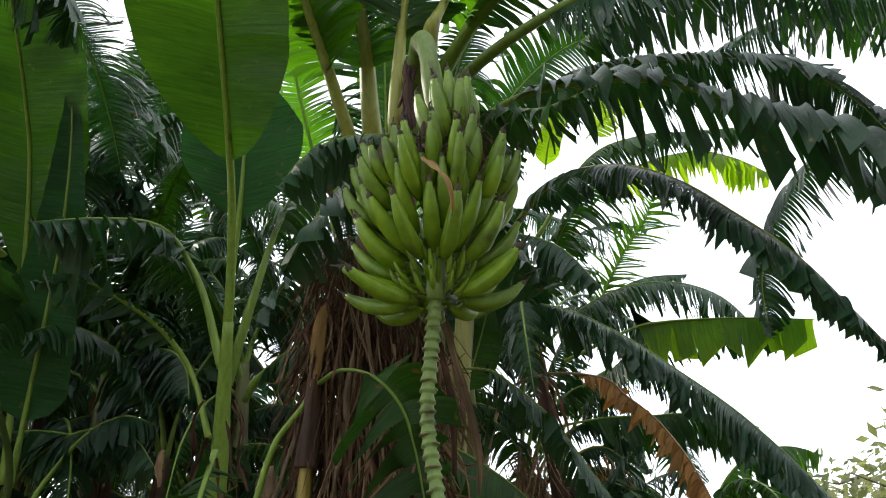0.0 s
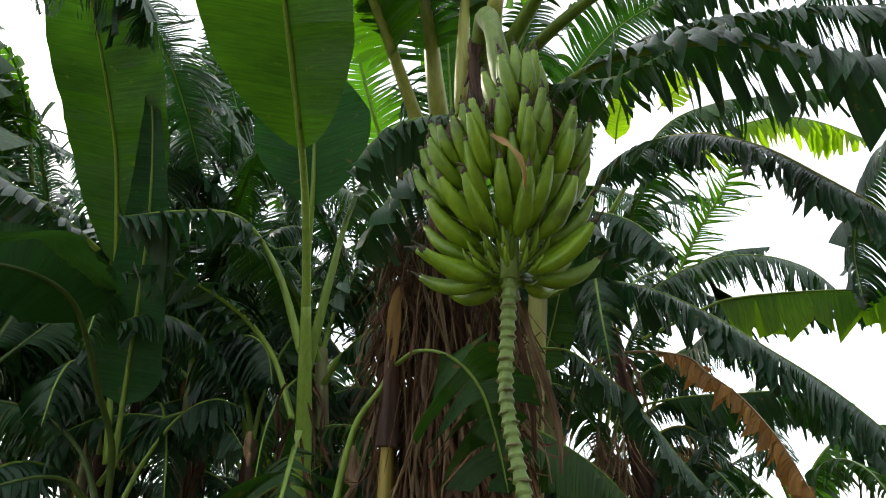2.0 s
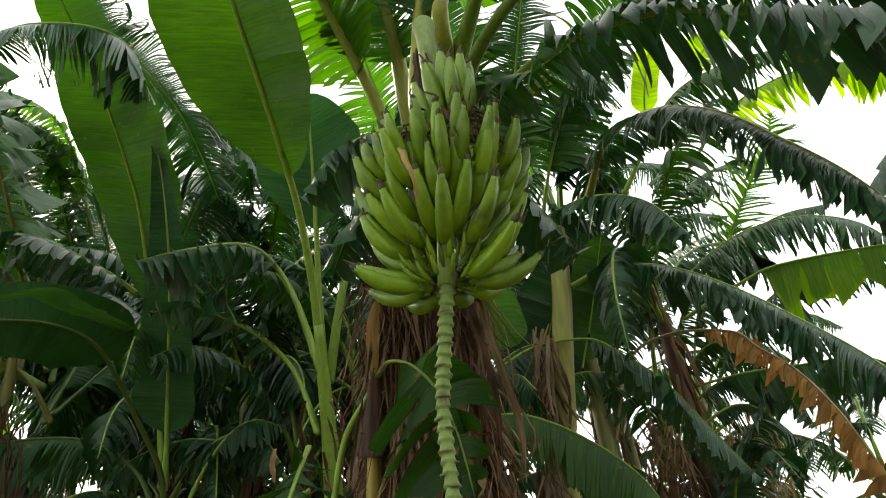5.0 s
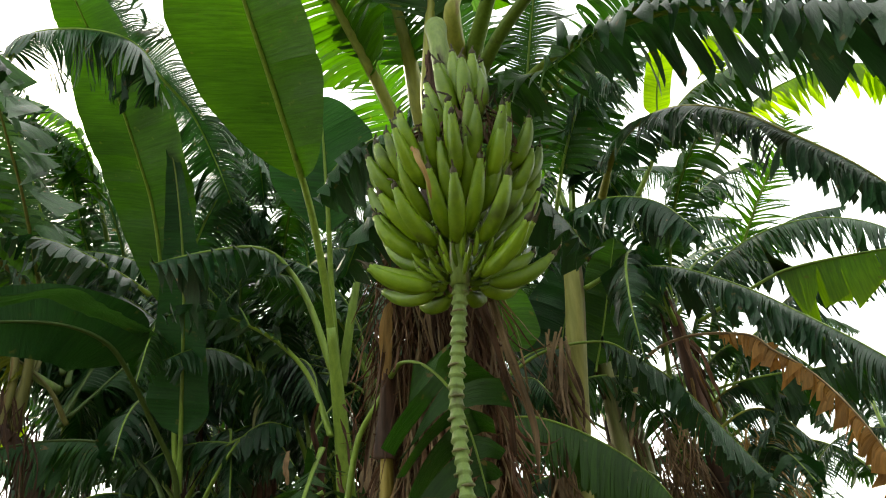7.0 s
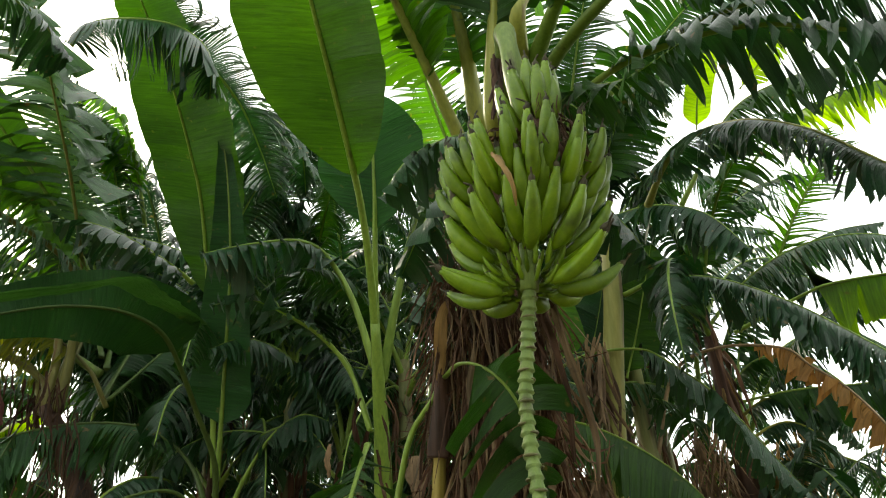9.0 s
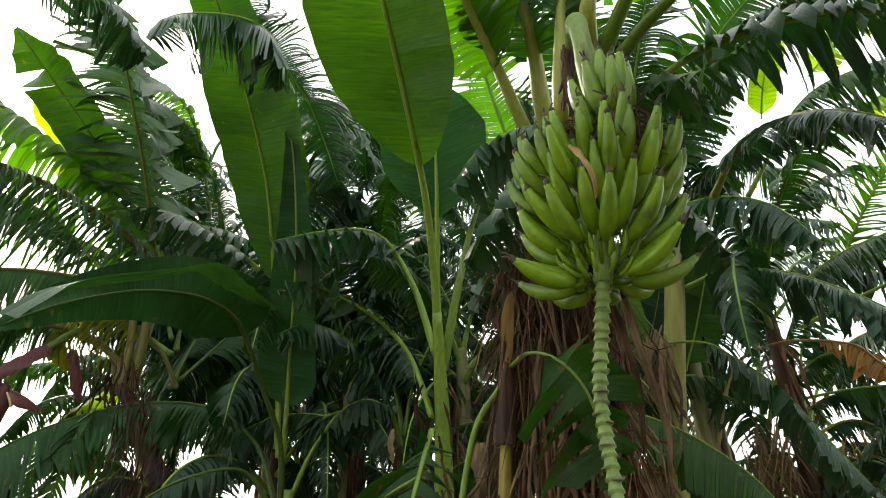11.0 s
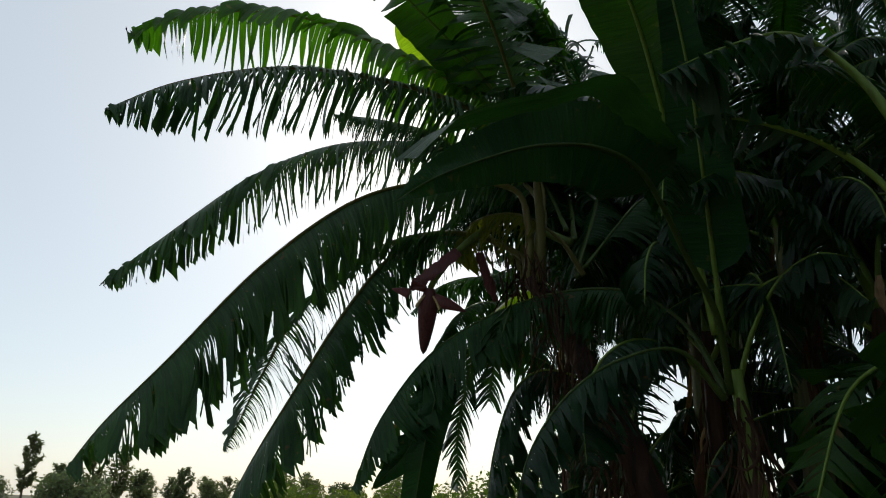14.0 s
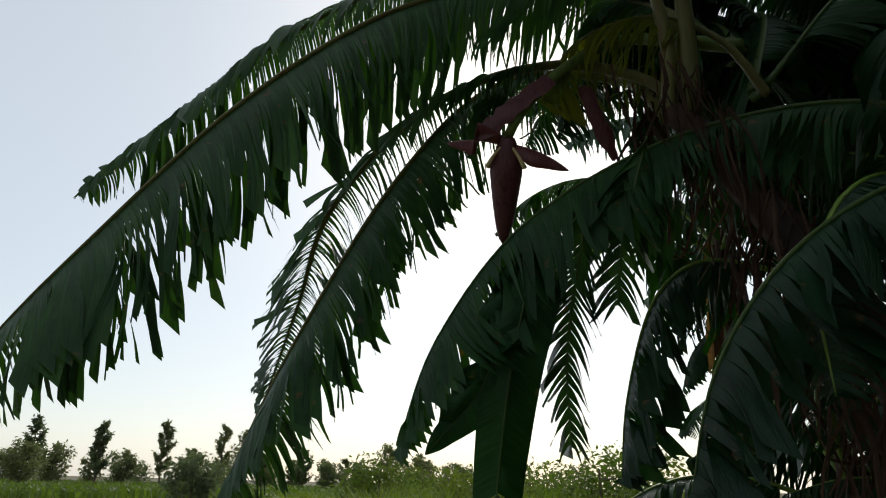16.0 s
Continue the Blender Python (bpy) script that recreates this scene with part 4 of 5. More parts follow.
leaf(plant_r, [(0.28, 3.3, 2.91), (0.48, 3.22, 2.93), (0.73, 3.15, 2.84), (0.96, 3.05, 2.64), (1.15, 2.96, 2.41), (1.3, 2.84, 2.18), (1.41, 2.72, 1.94), (1.52, 2.69, 1.74)], 0.56, stalk=.1, material=M_BLUE, thick=.02, fold=20, droop=1.7, tear=1.0, strip=0.029)
leaf(plant_r, [(0.28, 4.29, 2.25), (0.47, 4.18, 2.71), (0.74, 4.03, 2.79), (1.06, 3.92, 2.7), (1.16, 3.88, 2.57), (1.3, 3.85, 2.4), (1.4, 3.77, 2.14), (1.47, 3.74, 1.85), (1.52, 3.69, 1.55)], 0.27, stalk=.42, material=M_ORANGE, rib=M_RIBD, thick=.018, fold=60, droop=1.5, tear=1.0, strip=.04, gap=.14, pointy=.05, slant=.1)
leaf(plant_r, [(-0.26, 3.15, 2.43), (0.01, 3.2, 2.58), (0.29, 3.27, 2.6), (0.43, 3.3, 2.51), (0.6, 3.34, 2.34), (0.76, 3.39, 2.08), (0.9, 3.4, 1.84)], 0.34, stalk=.38, material=M_BLUE, thick=.014, fold=45, droop=1.0, tear=.5, strip=.05)
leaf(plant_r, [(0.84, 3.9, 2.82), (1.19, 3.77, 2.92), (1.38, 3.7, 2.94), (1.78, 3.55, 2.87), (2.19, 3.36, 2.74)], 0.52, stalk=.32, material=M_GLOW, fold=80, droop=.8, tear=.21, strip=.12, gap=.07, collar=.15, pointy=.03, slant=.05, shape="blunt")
leaf(plant_r, [(1.14, 4.56, 3.2), (1.42, 4.3, 3.62), (1.53, 4.19, 3.76), (1.66, 4.06, 3.91), (1.72, 3.93, 4.06)], 0.6, stalk=.2, material=M_YOUNG, fold=10, droop=.4, tear=1.0, strip=0.025, gap=.3, slant=.7, up=(0,1,.2))
leaf(plant_r, [(0.64, 3.08, 3.24), (0.95, 2.9, 3.59), (1.21, 2.78, 3.63), (1.42, 2.71, 3.58), (1.7, 2.6, 3.5)], 0.46, stalk=.2, material=M_LEAF, fold=40, droop=1.2, tear=1.0, strip=0.036)
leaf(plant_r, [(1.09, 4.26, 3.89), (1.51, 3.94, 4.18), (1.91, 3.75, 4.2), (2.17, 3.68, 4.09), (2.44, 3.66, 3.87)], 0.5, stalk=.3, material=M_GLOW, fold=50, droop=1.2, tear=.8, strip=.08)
leaf(plant_r, [(0.72, 4.42, 2.54), (1.09, 4.34, 2.56), (1.4, 4.26, 2.53), (1.75, 4.15, 2.47), (1.92, 4.11, 2.25)], 0.5, stalk=.2, material=M_LEAF, fold=50, droop=1.2, tear=.8, strip=.06)


# ---- bunch ----
bunch = thing("banana_bunch", (0.05, 1.46, 2.2), "large bunch of unripe green bananas with a purple bud", "banana bunch")


def finger(parent, base, out, size, girth, lift, r):
    """One banana: an angled curved fruit that leaves the stalk outwards and bends upwards, tapering to a blunt dark tip."""
    out = Vector(out).normalized()
    side = Vector((-out.y, out.x, 0)) * r.gauss(0, 0.07)
    p, line = Vector(base), []
    n = 16
    for i in range(n + 1):
        line.append(p.copy())
        f = i / n
        e = radians(lift[0] + (lift[1] - lift[0]) * min(1.0, f * 1.15) ** 0.8)
        p = p + ((out + side) * math.cos(e) + Vector((0, 0, 1)) * math.sin(e)) * (size / n)

    def rad(x):
        neck = 0.42 + 0.58 * min(1, x / 0.24) ** 0.8
        taper = 1 - 0.42 * max(0.0, (x - 0.45) / 0.45) ** 1.8 if x < 0.9 else 0.46
        return girth * neck * max(0.40, taper)

    verts, faces = tube(line, rad, 12)
    ph = r.uniform(0, 6.28)
    for i in range(n + 1):
        for k in range(12):
            a = 2 * math.pi * k / 12
            j = i * 12 + k
            verts[j] = line[i] + (verts[j] - line[i]) * (1 + 0.11 * math.cos(5 * a + ph))
    ob = mesh_object("banana", verts, faces, M_FRUIT, parent)
    d = (line[-1] - line[-2]).normalized()
    g = girth / 0.019
    tip, _ = spline([line[-1] - d * 0.003, line[-1] + d * 0.006 * g, line[-1] + d * 0.016 * g + Vector((r.gauss(0, .003), r.gauss(0, .003), 0)),
                     line[-1] + d * 0.028 * g + Vector((r.gauss(0, .008), r.gauss(0, .008), 0))], 6)
    v2, f2 = tube(tip, lambda x: girth * (0.46 - 0.2 * x if x < 0.35 else 0.2 - 0.1 * x), 7)
    mesh_object("tip", v2, f2, M_TIP, ob, "dark withered flower end")
    return ob


AX0, AX1 = Vector((0.075, 1.55, 2.62)), Vector((0.035, 1.565, 2.22))
br = random.Random(4)


def tier(z, count, size, girth, lift, a0, a1, radius=0.035, shift=(0, 0, 0)):
    """One hand of bananas round the stalk, in two close rows on a green cushion."""
    c = AX0.lerp(AX1, (AX0.z - z) / (AX0.z - AX1.z)) + Vector(shift)
    for i in range(count):
        a = radians(a0 + (a1 - a0) * (i + 0.5) / count + br.uniform(-3, 3))
        row = i % 2
        o = Vector((math.sin(a), -math.cos(a), 0))
        b = c + o * (radius - 0.012 * row) + Vector((0, 0, 0.03 * row + br.uniform(-0.007, 0.007)))
        finger(bunch, b, o, size * br.uniform(0.9, 1.08), girth * br.uniform(0.92, 1.06), (lift[0] + 14 * row + br.uniform(-5, 5), lift[1] + br.uniform(-8, 7)), br)
    ring = [c + Vector((math.sin(t), -math.cos(t), 0)) * (radius * 0.72) + Vector((0, 0, 0.006)) for t in (radians(a0 + (a1 - a0) * k / 24) for k in range(25))]
    if z < 2.5:
        return
    v, f = tube(ring, lambda x: max(0.010, radius * 0.26), 8)
    mesh_object("hand_cushion", v, f, M_RACHIS, bunch)


tier(2.675, 8, 0.172, 0.0235, (62, 84), -80, 100, 0.046, (0.045, -0.045, 0))
tier(2.495, 23, 0.145, 0.0198, (26, 74), -175, 175, 0.158)
tier(2.445, 22, 0.16, 0.0200, (22, 72), -190, 170, 0.148)
tier(2.38, 20, 0.18, 0.0212, (24, 75), -178, 182, 0.102)
tier(2.30, 19, 0.185, 0.0212, (14, 62), -185, 175, 0.092)
tier(2.225, 13, 0.18, 0.0225, (-8, 42), 56, 304, 0.076)
tier(2.26, 30, 0.068, 0.0068, (24, 72), -180, 180, 0.080)
tier(2.225, 26, 0.066, 0.0064, (4, 60), -175, 185, 0.058)
hush = random.Random(9)
for k in range(26):
    a = hush.uniform(-2.6, 0.9)
    c = AX0.lerp(AX1, hush.uniform(-0.12, 0.1)) + Vector((math.cos(a), math.sin(a), 0)) * 0.11
    d = Vector((math.cos(a), math.sin(a), 0)) * 0.06
    v, f, uv = ribbon([c - d + Vector((0, 0, 0.05)), c + Vector((0, 0, 0.05)), c + d * hush.uniform(0.4, 1.2) + Vector((0, 0, -0.02)), c + d * 1.3 + Vector((hush.gauss(0, .02), hush.gauss(0, .02), -hush.uniform(0.05, 0.14)))], hush.uniform(0.006, 0.016), d, 0.8, hush)
    mesh_object("dry_bract", v, f, M_HUSK, bunch, "", uv)
v, f, uv = ribbon([(0.03, 1.28, 2.47), (0.07, 1.19, 2.35), (0.08, 1.19, 2.3), (0.08, 1.21, 2.26)], 0.015, (0, -1, 0), 0.6, hush)
mesh_object("dry_bract", v, f, M_DRY, bunch, "withered pinkish brown bract", uv)

for q in range(8):
    b0 = Vector((0.05 - 0.006 * q, 1.67 - 0.004 * q, 3.22 - 0.012 * q))
    d0 = Vector((-0.075 + 0.012 * q + hush.gauss(0, 0.008), -0.02, -0.27 - 0.02 * (q * 3 % 4)))
    v, f, uv = ribbon([b0, b0 + d0 * 0.35 + Vector((0, -0.012, 0)), b0 + d0 * 0.7 + Vector((0, -0.006, 0)), b0 + d0], 0.018 + 0.008 * (q % 3), (0.2, -1, 0), 0.8, hush, 16, 5)
    mesh_object("dry_bract", v, f, M_STEMB, bunch, "dark withered sheath by the stalk", uv)

tangle(bunch, [(0.13, 1.52, 2.58), (0.13, 1.52, 2.74)], 170, 0.11, (0.04, 0.13), 52, 2.6, 2.73, (0, 0, 0), M_HUSK, (0.002, 0.006), name="dry_bract", label="tangle of withered brown bracts")

# stalk: from the crown over and down through the bunch to the bud
stalk_line, _ = spline([(-0.02, 1.95, 2.95), (0.02, 1.78, 3.1), (0.06, 1.58, 3.15), (0.08, 1.5, 3.02), (0.085, 1.52, 2.8), AX0, AX1], 40)
v, f = tube(stalk_line, lambda x: 0.040 - 0.015 * min(1.0, x / 0.75) + 0.003 * math.sin(x * 40) * (x < 0.6), 14)
mesh_object("fruit_stalk", v, f, M_RACHIS, bunch)
low = [AX1, (0.012, 1.57, 2.08), (-0.01, 1.56, 1.9), (0.008, 1.5, 1.64)]
low_line, low_len = spline(low, 150)
RINGS = 22


def scarred(x):
    s = (x * RINGS) % 1.0
    return (0.0185 - 0.003 * x) * (0.94 + 0.34 * max(0.0, s - 0.35) / 0.65 - (0.08 if s < 0.1 else 0))


v, f = tube(low_line, scarred, 12)
mesh_object("bare_stalk", v, f, M_RACHIS, bunch, "pale green stalk ringed with bract scars")
for k in range(RINGS):
    i = min(149, int((k + 0.93) / RINGS * 150))
    c, d = low_line[i], (low_line[i + 1] - low_line[i - 1]).normalized()
    a = k * 2.4
    o = Vector((math.cos(a), math.sin(a), 0))
    arc = [c + (Matrix.Rotation(th, 3, "Z") @ o) * 0.0205 for th in (-1.0, -0.5, 0.0, 0.5, 1.0)]
    v, f = tube(arc, lambda x: 0.0042 * math.sin(math.pi * (0.12 + 0.76 * x)), 6)
    mesh_object("bract_scar", v, f, M_SCAR, bunch)


def bud(parent, top, axis, size, girth, raised, seed):
    """A male flower bud: overlapping bracts, some lifted, with a row of small flowers under them."""
    r = random.Random(seed)
    axis = Vector(axis).normalized()
    line = [Vector(top) + axis * (size * i / 16) for i in range(17)]
    v, f = tube(line, lambda x: girth * (0.35 + 0.65 * min(1, x / 0.3) ** 0.7) * max(0.03, (1 - x) ** 0.5 * 1.08) if x > 0.3 else girth * (0.4 + 0.5 * (x / 0.3) ** 0.8), 14)
    mesh_object("bud", v, f, M_BRACT, parent, "closed maroon flower bud")
    for k, (way, lift, grey, reach) in enumerate(raised):
        o = Vector(way)
        o = (o - axis * o.dot(axis)).normalized()
        t0 = axis * math.cos(radians(lift)) + o * math.sin(radians(lift))
        w0 = axis.cross(o).normalized()
        verts, faces = [], []
        n, m = 12, 8
        L0, W = reach, girth * 1.7
        root = Vector(top) + o * girth * 0.4 + axis * size * 0.06
        p = root.copy()
        nrm = w0.cross(t0)
        for i in range(n + 1):
            x = i / n
            bend = radians(-30 * x)
            tt = t0 * math.cos(bend) + nrm * math.sin(bend)
            nn = nrm * math.cos(bend) - t0 * math.sin(bend)
            hw = W * 0.5 * (0.55 + 0.45 * min(1, x / 0.35)) * max(0.02, (1 - x) / 0.55 if x > 0.45 else 1.0) ** 0.6
            for b in range(m + 1):
                y = b / m * 2 - 1
                verts.append(p + w0 * (hw * math.sin(y * 1.25)) + nn * (hw * (math.cos(y * 1.25) - 1) * (1 if nn.dot(o) > 0 else -1) * 1.5))
            p = p + tt * (L0 / n)
        for i in range(n):
            for b in range(m):
                a = i * (m + 1) + b
                faces.append((a, a + 1, a + m + 2, a + m + 1))
        ob = mesh_object("bract", verts, faces, M_BRACTG if grey else M_BRACT, parent, "lifted bract" if not grey else "lifted greyish purple bract")
        md = ob.modifiers.new("thickness", "SOLIDIFY")
        md.thickness = 0.004
        for q in range(7):
            y = (q - 3) / 3
            b0 = root + w0 * (W * 0.26 * y) + axis * 0.012 - o * 0.004
            d = (axis * 0.75 + o * 0.55 + w0 * 0.25 * y).normalized()
            fl, _ = spline([b0, b0 + d * size * 0.12, b0 + d * size * 0.2 + axis * 0.008 + w0 * r.gauss(0, .004)], 5)
            v, f = tube(fl, lambda x: size * 0.016 * (0.8 + 0.4 * x), 6)
            mesh_object("flower", v, f, M_FLOWER, parent)


bud(bunch, (0.008, 1.5, 1.645), (0.06, -0.08, -1), 0.21, 0.052, [((-0.8, -0.5, 0), 92, True, 0.12)], 3)

flower = thing("banana_flower", (-2.88, 2.12, 2.3), "maroon banana flower bud with lifted bracts on a bent stalk", "banana flower")
fs = [(-2.42, 2.68, 2.72), (-2.78, 2.59, 2.95), (-2.8, 2.4, 2.83), (-2.81, 2.24, 2.67), (-2.83, 2.14, 2.53), (-2.862, 2.116, 2.46)]
fl_line, _ = spline(fs, 24)
v, f = tube(fl_line, lambda x: 0.024 - 0.008 * x, 10)
mesh_object("flower_stalk", v, f, M_RACHIS, flower)
bud(flower, fs[-1], (-0.14, 0.07, -0.31), 0.34, 0.058, [((-0.606, -0.795, 0), 104, False, 0.17), ((0.606, 0.795, 0), 80, False, 0.19), ((-0.5, 0.4, 0), 80, False, 0.12)], 5)
fr = random.Random(31)
for a, b, c, w in (((-2.78, 2.23, 2.67), (-2.82, 2.1, 2.54), (-2.89, 2.02, 2.44), 0.07), ((-2.81, 2.39, 2.71), (-2.81, 2.44, 2.6), (-2.81, 2.51, 2.46), 0.055)):
    v, f, uv = ribbon([a, b, c], w, (0.7, -0.7, 0.2), 0.25, fr)
    mesh_object("old_bract", v, f, M_BRACT, flower, "withered dark red bract")


# ---- dry leaves round the trunks ----
def skirt(plant, axis, count, spread, lengths, seed, z0, z1, material=None, widths=(0.02, 0.07)):
    """Dead leaves and sheath strips hanging down round a stem; axis: places from low to high."""
    r = random.Random(seed)
    ax, _ = spline(axis, 40)
    for i in range(count):
        h = r.uniform(z0, z1)
        c = min(ax, key=lambda p: abs(p.z - h))
        a = r.uniform(0, 2 * math.pi)
        o = Vector((math.cos(a), math.sin(a), 0))
        rad = spread * r.uniform(0.55, 1.05)
        L0 = r.uniform(*lengths)
        p0 = c + o * rad * 0.7 + Vector((0, 0, 0.05))
        sw = r.uniform(-0.25, 0.25)
        side = Vector((-o.y, o.x, 0))
        p1 = c + o * (rad * 1.15) + side * sw * 0.06 + Vector((0, 0, -0.12 * L0))
        p2 = c + o * (rad * r.uniform(1.0, 1.35)) + side * sw * 0.2 + Vector((0, 0, -0.55 * L0))
        p3 = c + o * (rad * r.uniform(0.9, 1.5)) + side * sw * 0.4 + Vector((0, 0, -L0))
        v, f, uv = ribbon([p0, p1, p2, p3], r.uniform(*widths), o, r.uniform(0.3, 0.9), r)
        mesh_object("dry_leaf", v, f, material or (M_DRY if r.random() < 0.12 else M_HUSK), plant, "", uv)


AXM = [(-0.24, 2.27, 1.1), (-0.23, 2.22, 2.0), (-0.17, 2.1, 2.75)]
AXL = [(-0.40, 2.2, 1.2), (-0.36, 2.13, 2.2), (-0.26, 2.02, 2.75)]
AXF = [(-0.05, 2.1, 1.2), (-0.05, 2.03, 2.0), (-0.02, 1.95, 2.55)]
tangle(plant_m, AXM, 630, 0.15, (0.09, 0.29), 11, 1.35, 2.7, (-0.25, -0.05, 0), M_HUSK, (0.0030, 0.0096), label="dark reddish shreds of dead leaf sheath")
tangle(plant_m, AXL, 630, 0.075, (0.08, 0.27), 12, 1.35, 2.72, (-0.3, -0.1, 0), M_HUSK, (0.0024, 0.0072))
tangle(plant_m, AXL, 120, 0.085, (0.08, 0.28), 18, 1.35, 2.65, (-0.25, -0.1, 0), M_HUSKG, (0.0024, 0.0060), label="greyish shreds of dead leaf")
tangle(plant_m, AXM, 135, 0.17, (0.11, 0.35), 19, 1.4, 2.6, (-0.1, -0.05, 0), M_HUSKG, (0.0036, 0.0108), label="greyish shreds of dead leaf")
tangle(plant_m, AXF, 345, 0.07, (0.11, 0.35), 17, 1.35, 2.45, (0.05, -0.05, 0), M_HUSK, (0.0036, 0.0120))
tangle(plant_m, AXF, 135, 0.085, (0.15, 0.39), 20, 1.35, 2.4, (0.1, -0.05, 0), M_HUSKG, (0.0048, 0.0132), label="greyish shreds of dead leaf")
sk = random.Random(23)
for line_, w, mt in (([(-0.305, 2.02, 2.46), (-0.325, 1.98, 2.39), (-0.335, 1.98, 2.33), (-0.345, 1.99, 2.25), (-0.365, 2.01, 2.13)], 0.04, M_DRY),):
    v, f, uv = ribbon(line_, w, (0, -1, 0), 0.3, sk, 18, 5)
    mesh_object("dry_leaf", v, f, mt, plant_m, "pale tan tongue of dry leaf" if mt is M_DRY else "", uv)
stem(plant_m, [(-0.43, 2.1, 1.0), (-0.41, 2.06, 1.6), (-0.385, 2.04, 1.9), (-0.365, 2.03, 2.07), (-0.36, 2.03, 2.2)], 0.042, 0.012, M_STEMR, label="thin yellow stem rotting at its top")
stem(plant_m, [(-0.386, 2.035, 1.93), (-0.372, 2.027, 2.03), (-0.36, 2.02, 2.14), (-0.352, 2.02, 2.24)], 0.034, 0.016, M_STEMB, label="dark rotten top of the stem", lumpy=0.25)
stem(plant_m, [(-0.58, 2.13, 1.72), (-0.54, 2.1, 1.87), (-0.48, 2.06, 2.02), (-0.39, 2.03, 2.12), (-0.38, 2.1, 2.21)], 0.012, 0.008, M_RIB, name="leaf_stalk", lumpy=0.03)
# long limp straps of dead leaf hanging down the trunk
st = random.Random(47)
for k in range(95):
    a = radians(st.uniform(195, 352))
    z0 = st.uniform(1.85, 2.62)
    c = Vector((-0.22 + 0.05 * (z0 - 2), 2.2 - 0.12 * (z0 - 2), z0))
    o = Vector((math.cos(a), math.sin(a), 0))
    rad, L0 = st.uniform(0.13, 0.19), st.uniform(0.25, 0.8)
    sway = Vector((st.gauss(0, 0.085), st.gauss(0, 0.04), 0))
    v, f, uv = ribbon([c + o * rad * 0.8 + Vector((0, 0, 0.06)), c + o * rad, c + o * rad * 1.06 + sway * 0.5 + Vector((0, 0, -L0 * 0.5)), c + o * rad * st.uniform(0.95, 1.15) + sway + Vector((0, 0, -L0))],
                      st.choice((0.004, 0.006, 0.008, 0.011, 0.015)), o, st.uniform(0.9, 1.7), st, 22, 3)
    mesh_object("dry_leaf", v, f, st.choice((M_HUSK, M_HUSKG)), plant_m, "", uv)
# curled straps beside the fruit stalk, and two pale husks by the young plant
for line_, w, mt in (([(-0.16, 1.88, 2.5), (-0.08, 1.83, 2.44), (0.0, 1.8, 2.36), (0.07, 1.8, 2.27)], 0.05, M_HUSK),
                     ([(0.02, 1.85, 2.42), (0.06, 1.82, 2.3), (0.09, 1.82, 2.1), (0.12, 1.84, 1.9), (0.11, 1.85, 1.78)], 0.024, M_HUSKG),
                     ([(0.0, 1.87, 2.4), (0.04, 1.85, 2.2), (0.06, 1.86, 2.0), (0.05, 1.88, 1.84)], 0.026, M_HUSK),
                     ([(-0.58, 2.36, 2.02), (-0.57, 2.34, 1.94), (-0.585, 2.33, 1.84), (-0.60, 2.35, 1.73)], 0.075, M_HUSKG),
                     ([(-1.03, 2.57, 2.16), (-1.03, 2.55, 2.10), (-1.02, 2.55, 2.02)], 0.035, M_HUSKG)):
    v, f, uv = ribbon(line_, w, (0, -1, 0.1), 0.5, st, 20, 6)
    mesh_object("dry_leaf", v, f, mt, plant_m if line_[0][0] > -0.5 else plant_s, "", uv)
tangle(plant_a, [(-2.06, 2.8, 1.0), (-2.44, 2.58, 2.35), (-2.62, 2.48, 2.68)], 300, 0.12, (0.12, 0.4), 13, 1.0, 2.8, (0, 0, 0), M_HUSK, (0.004, 0.014))
tangle(plant_r, [(-0.05, 3.3, 1.3), (0.0, 3.25, 2.0), (0.1, 3.22, 2.7)], 150, 0.06, (0.2, 0.5), 24, 1.5, 2.7, (-0.05, -0.05, 0), M_HUSKG, (0.006, 0.02), (150, 330), label="greyish shreds of dead leaf")
tangle(plant_r, [(0.47, 4.25, 1.5), (0.55, 4.25, 2.2), (0.6, 4.25, 2.45)], 260, 0.13, (0.12, 0.45), 27, 1.7, 2.4, (0.1, 0, 0), M_HUSKG, (0.005, 0.014), label="greyish shreds of dead leaf")
tangle(plant_r, [(0.95, 4.3, 1.6), (1.0, 4.28, 2.3)], 160, 0.16, (0.15, 0.4), 28, 1.8, 2.3, (0.1, 0, 0), M_DRY, (0.005, 0.014), label="tan shreds of dead leaf")
tangle(plant_d, [(-1.75, 2.95, 0.9), (-1.72, 2.9, 1.9)], 120, 0.08, (0.2, 0.5), 25, 0.9, 1.9, (0, 0, 0), M_HUSK, (0.006, 0.02))
tangle(plant_s, [(-0.93, 2.9, 1.66), (-0.89, 2.83, 1.98), (-0.85, 2.72, 2.3)], 130, 0.055, (0.1, 0.35), 26, 1.2, 1.95, (0.1, 0, 0), M_HUSK, (0.005, 0.016))
skirt(plant_s, [(-0.85, 2.66, 1.2), (-0.84, 2.6, 2.3)], 20, 0.09, (0.2, 0.6), 15, 1.6, 2.3, widths=(0.01, 0.03))


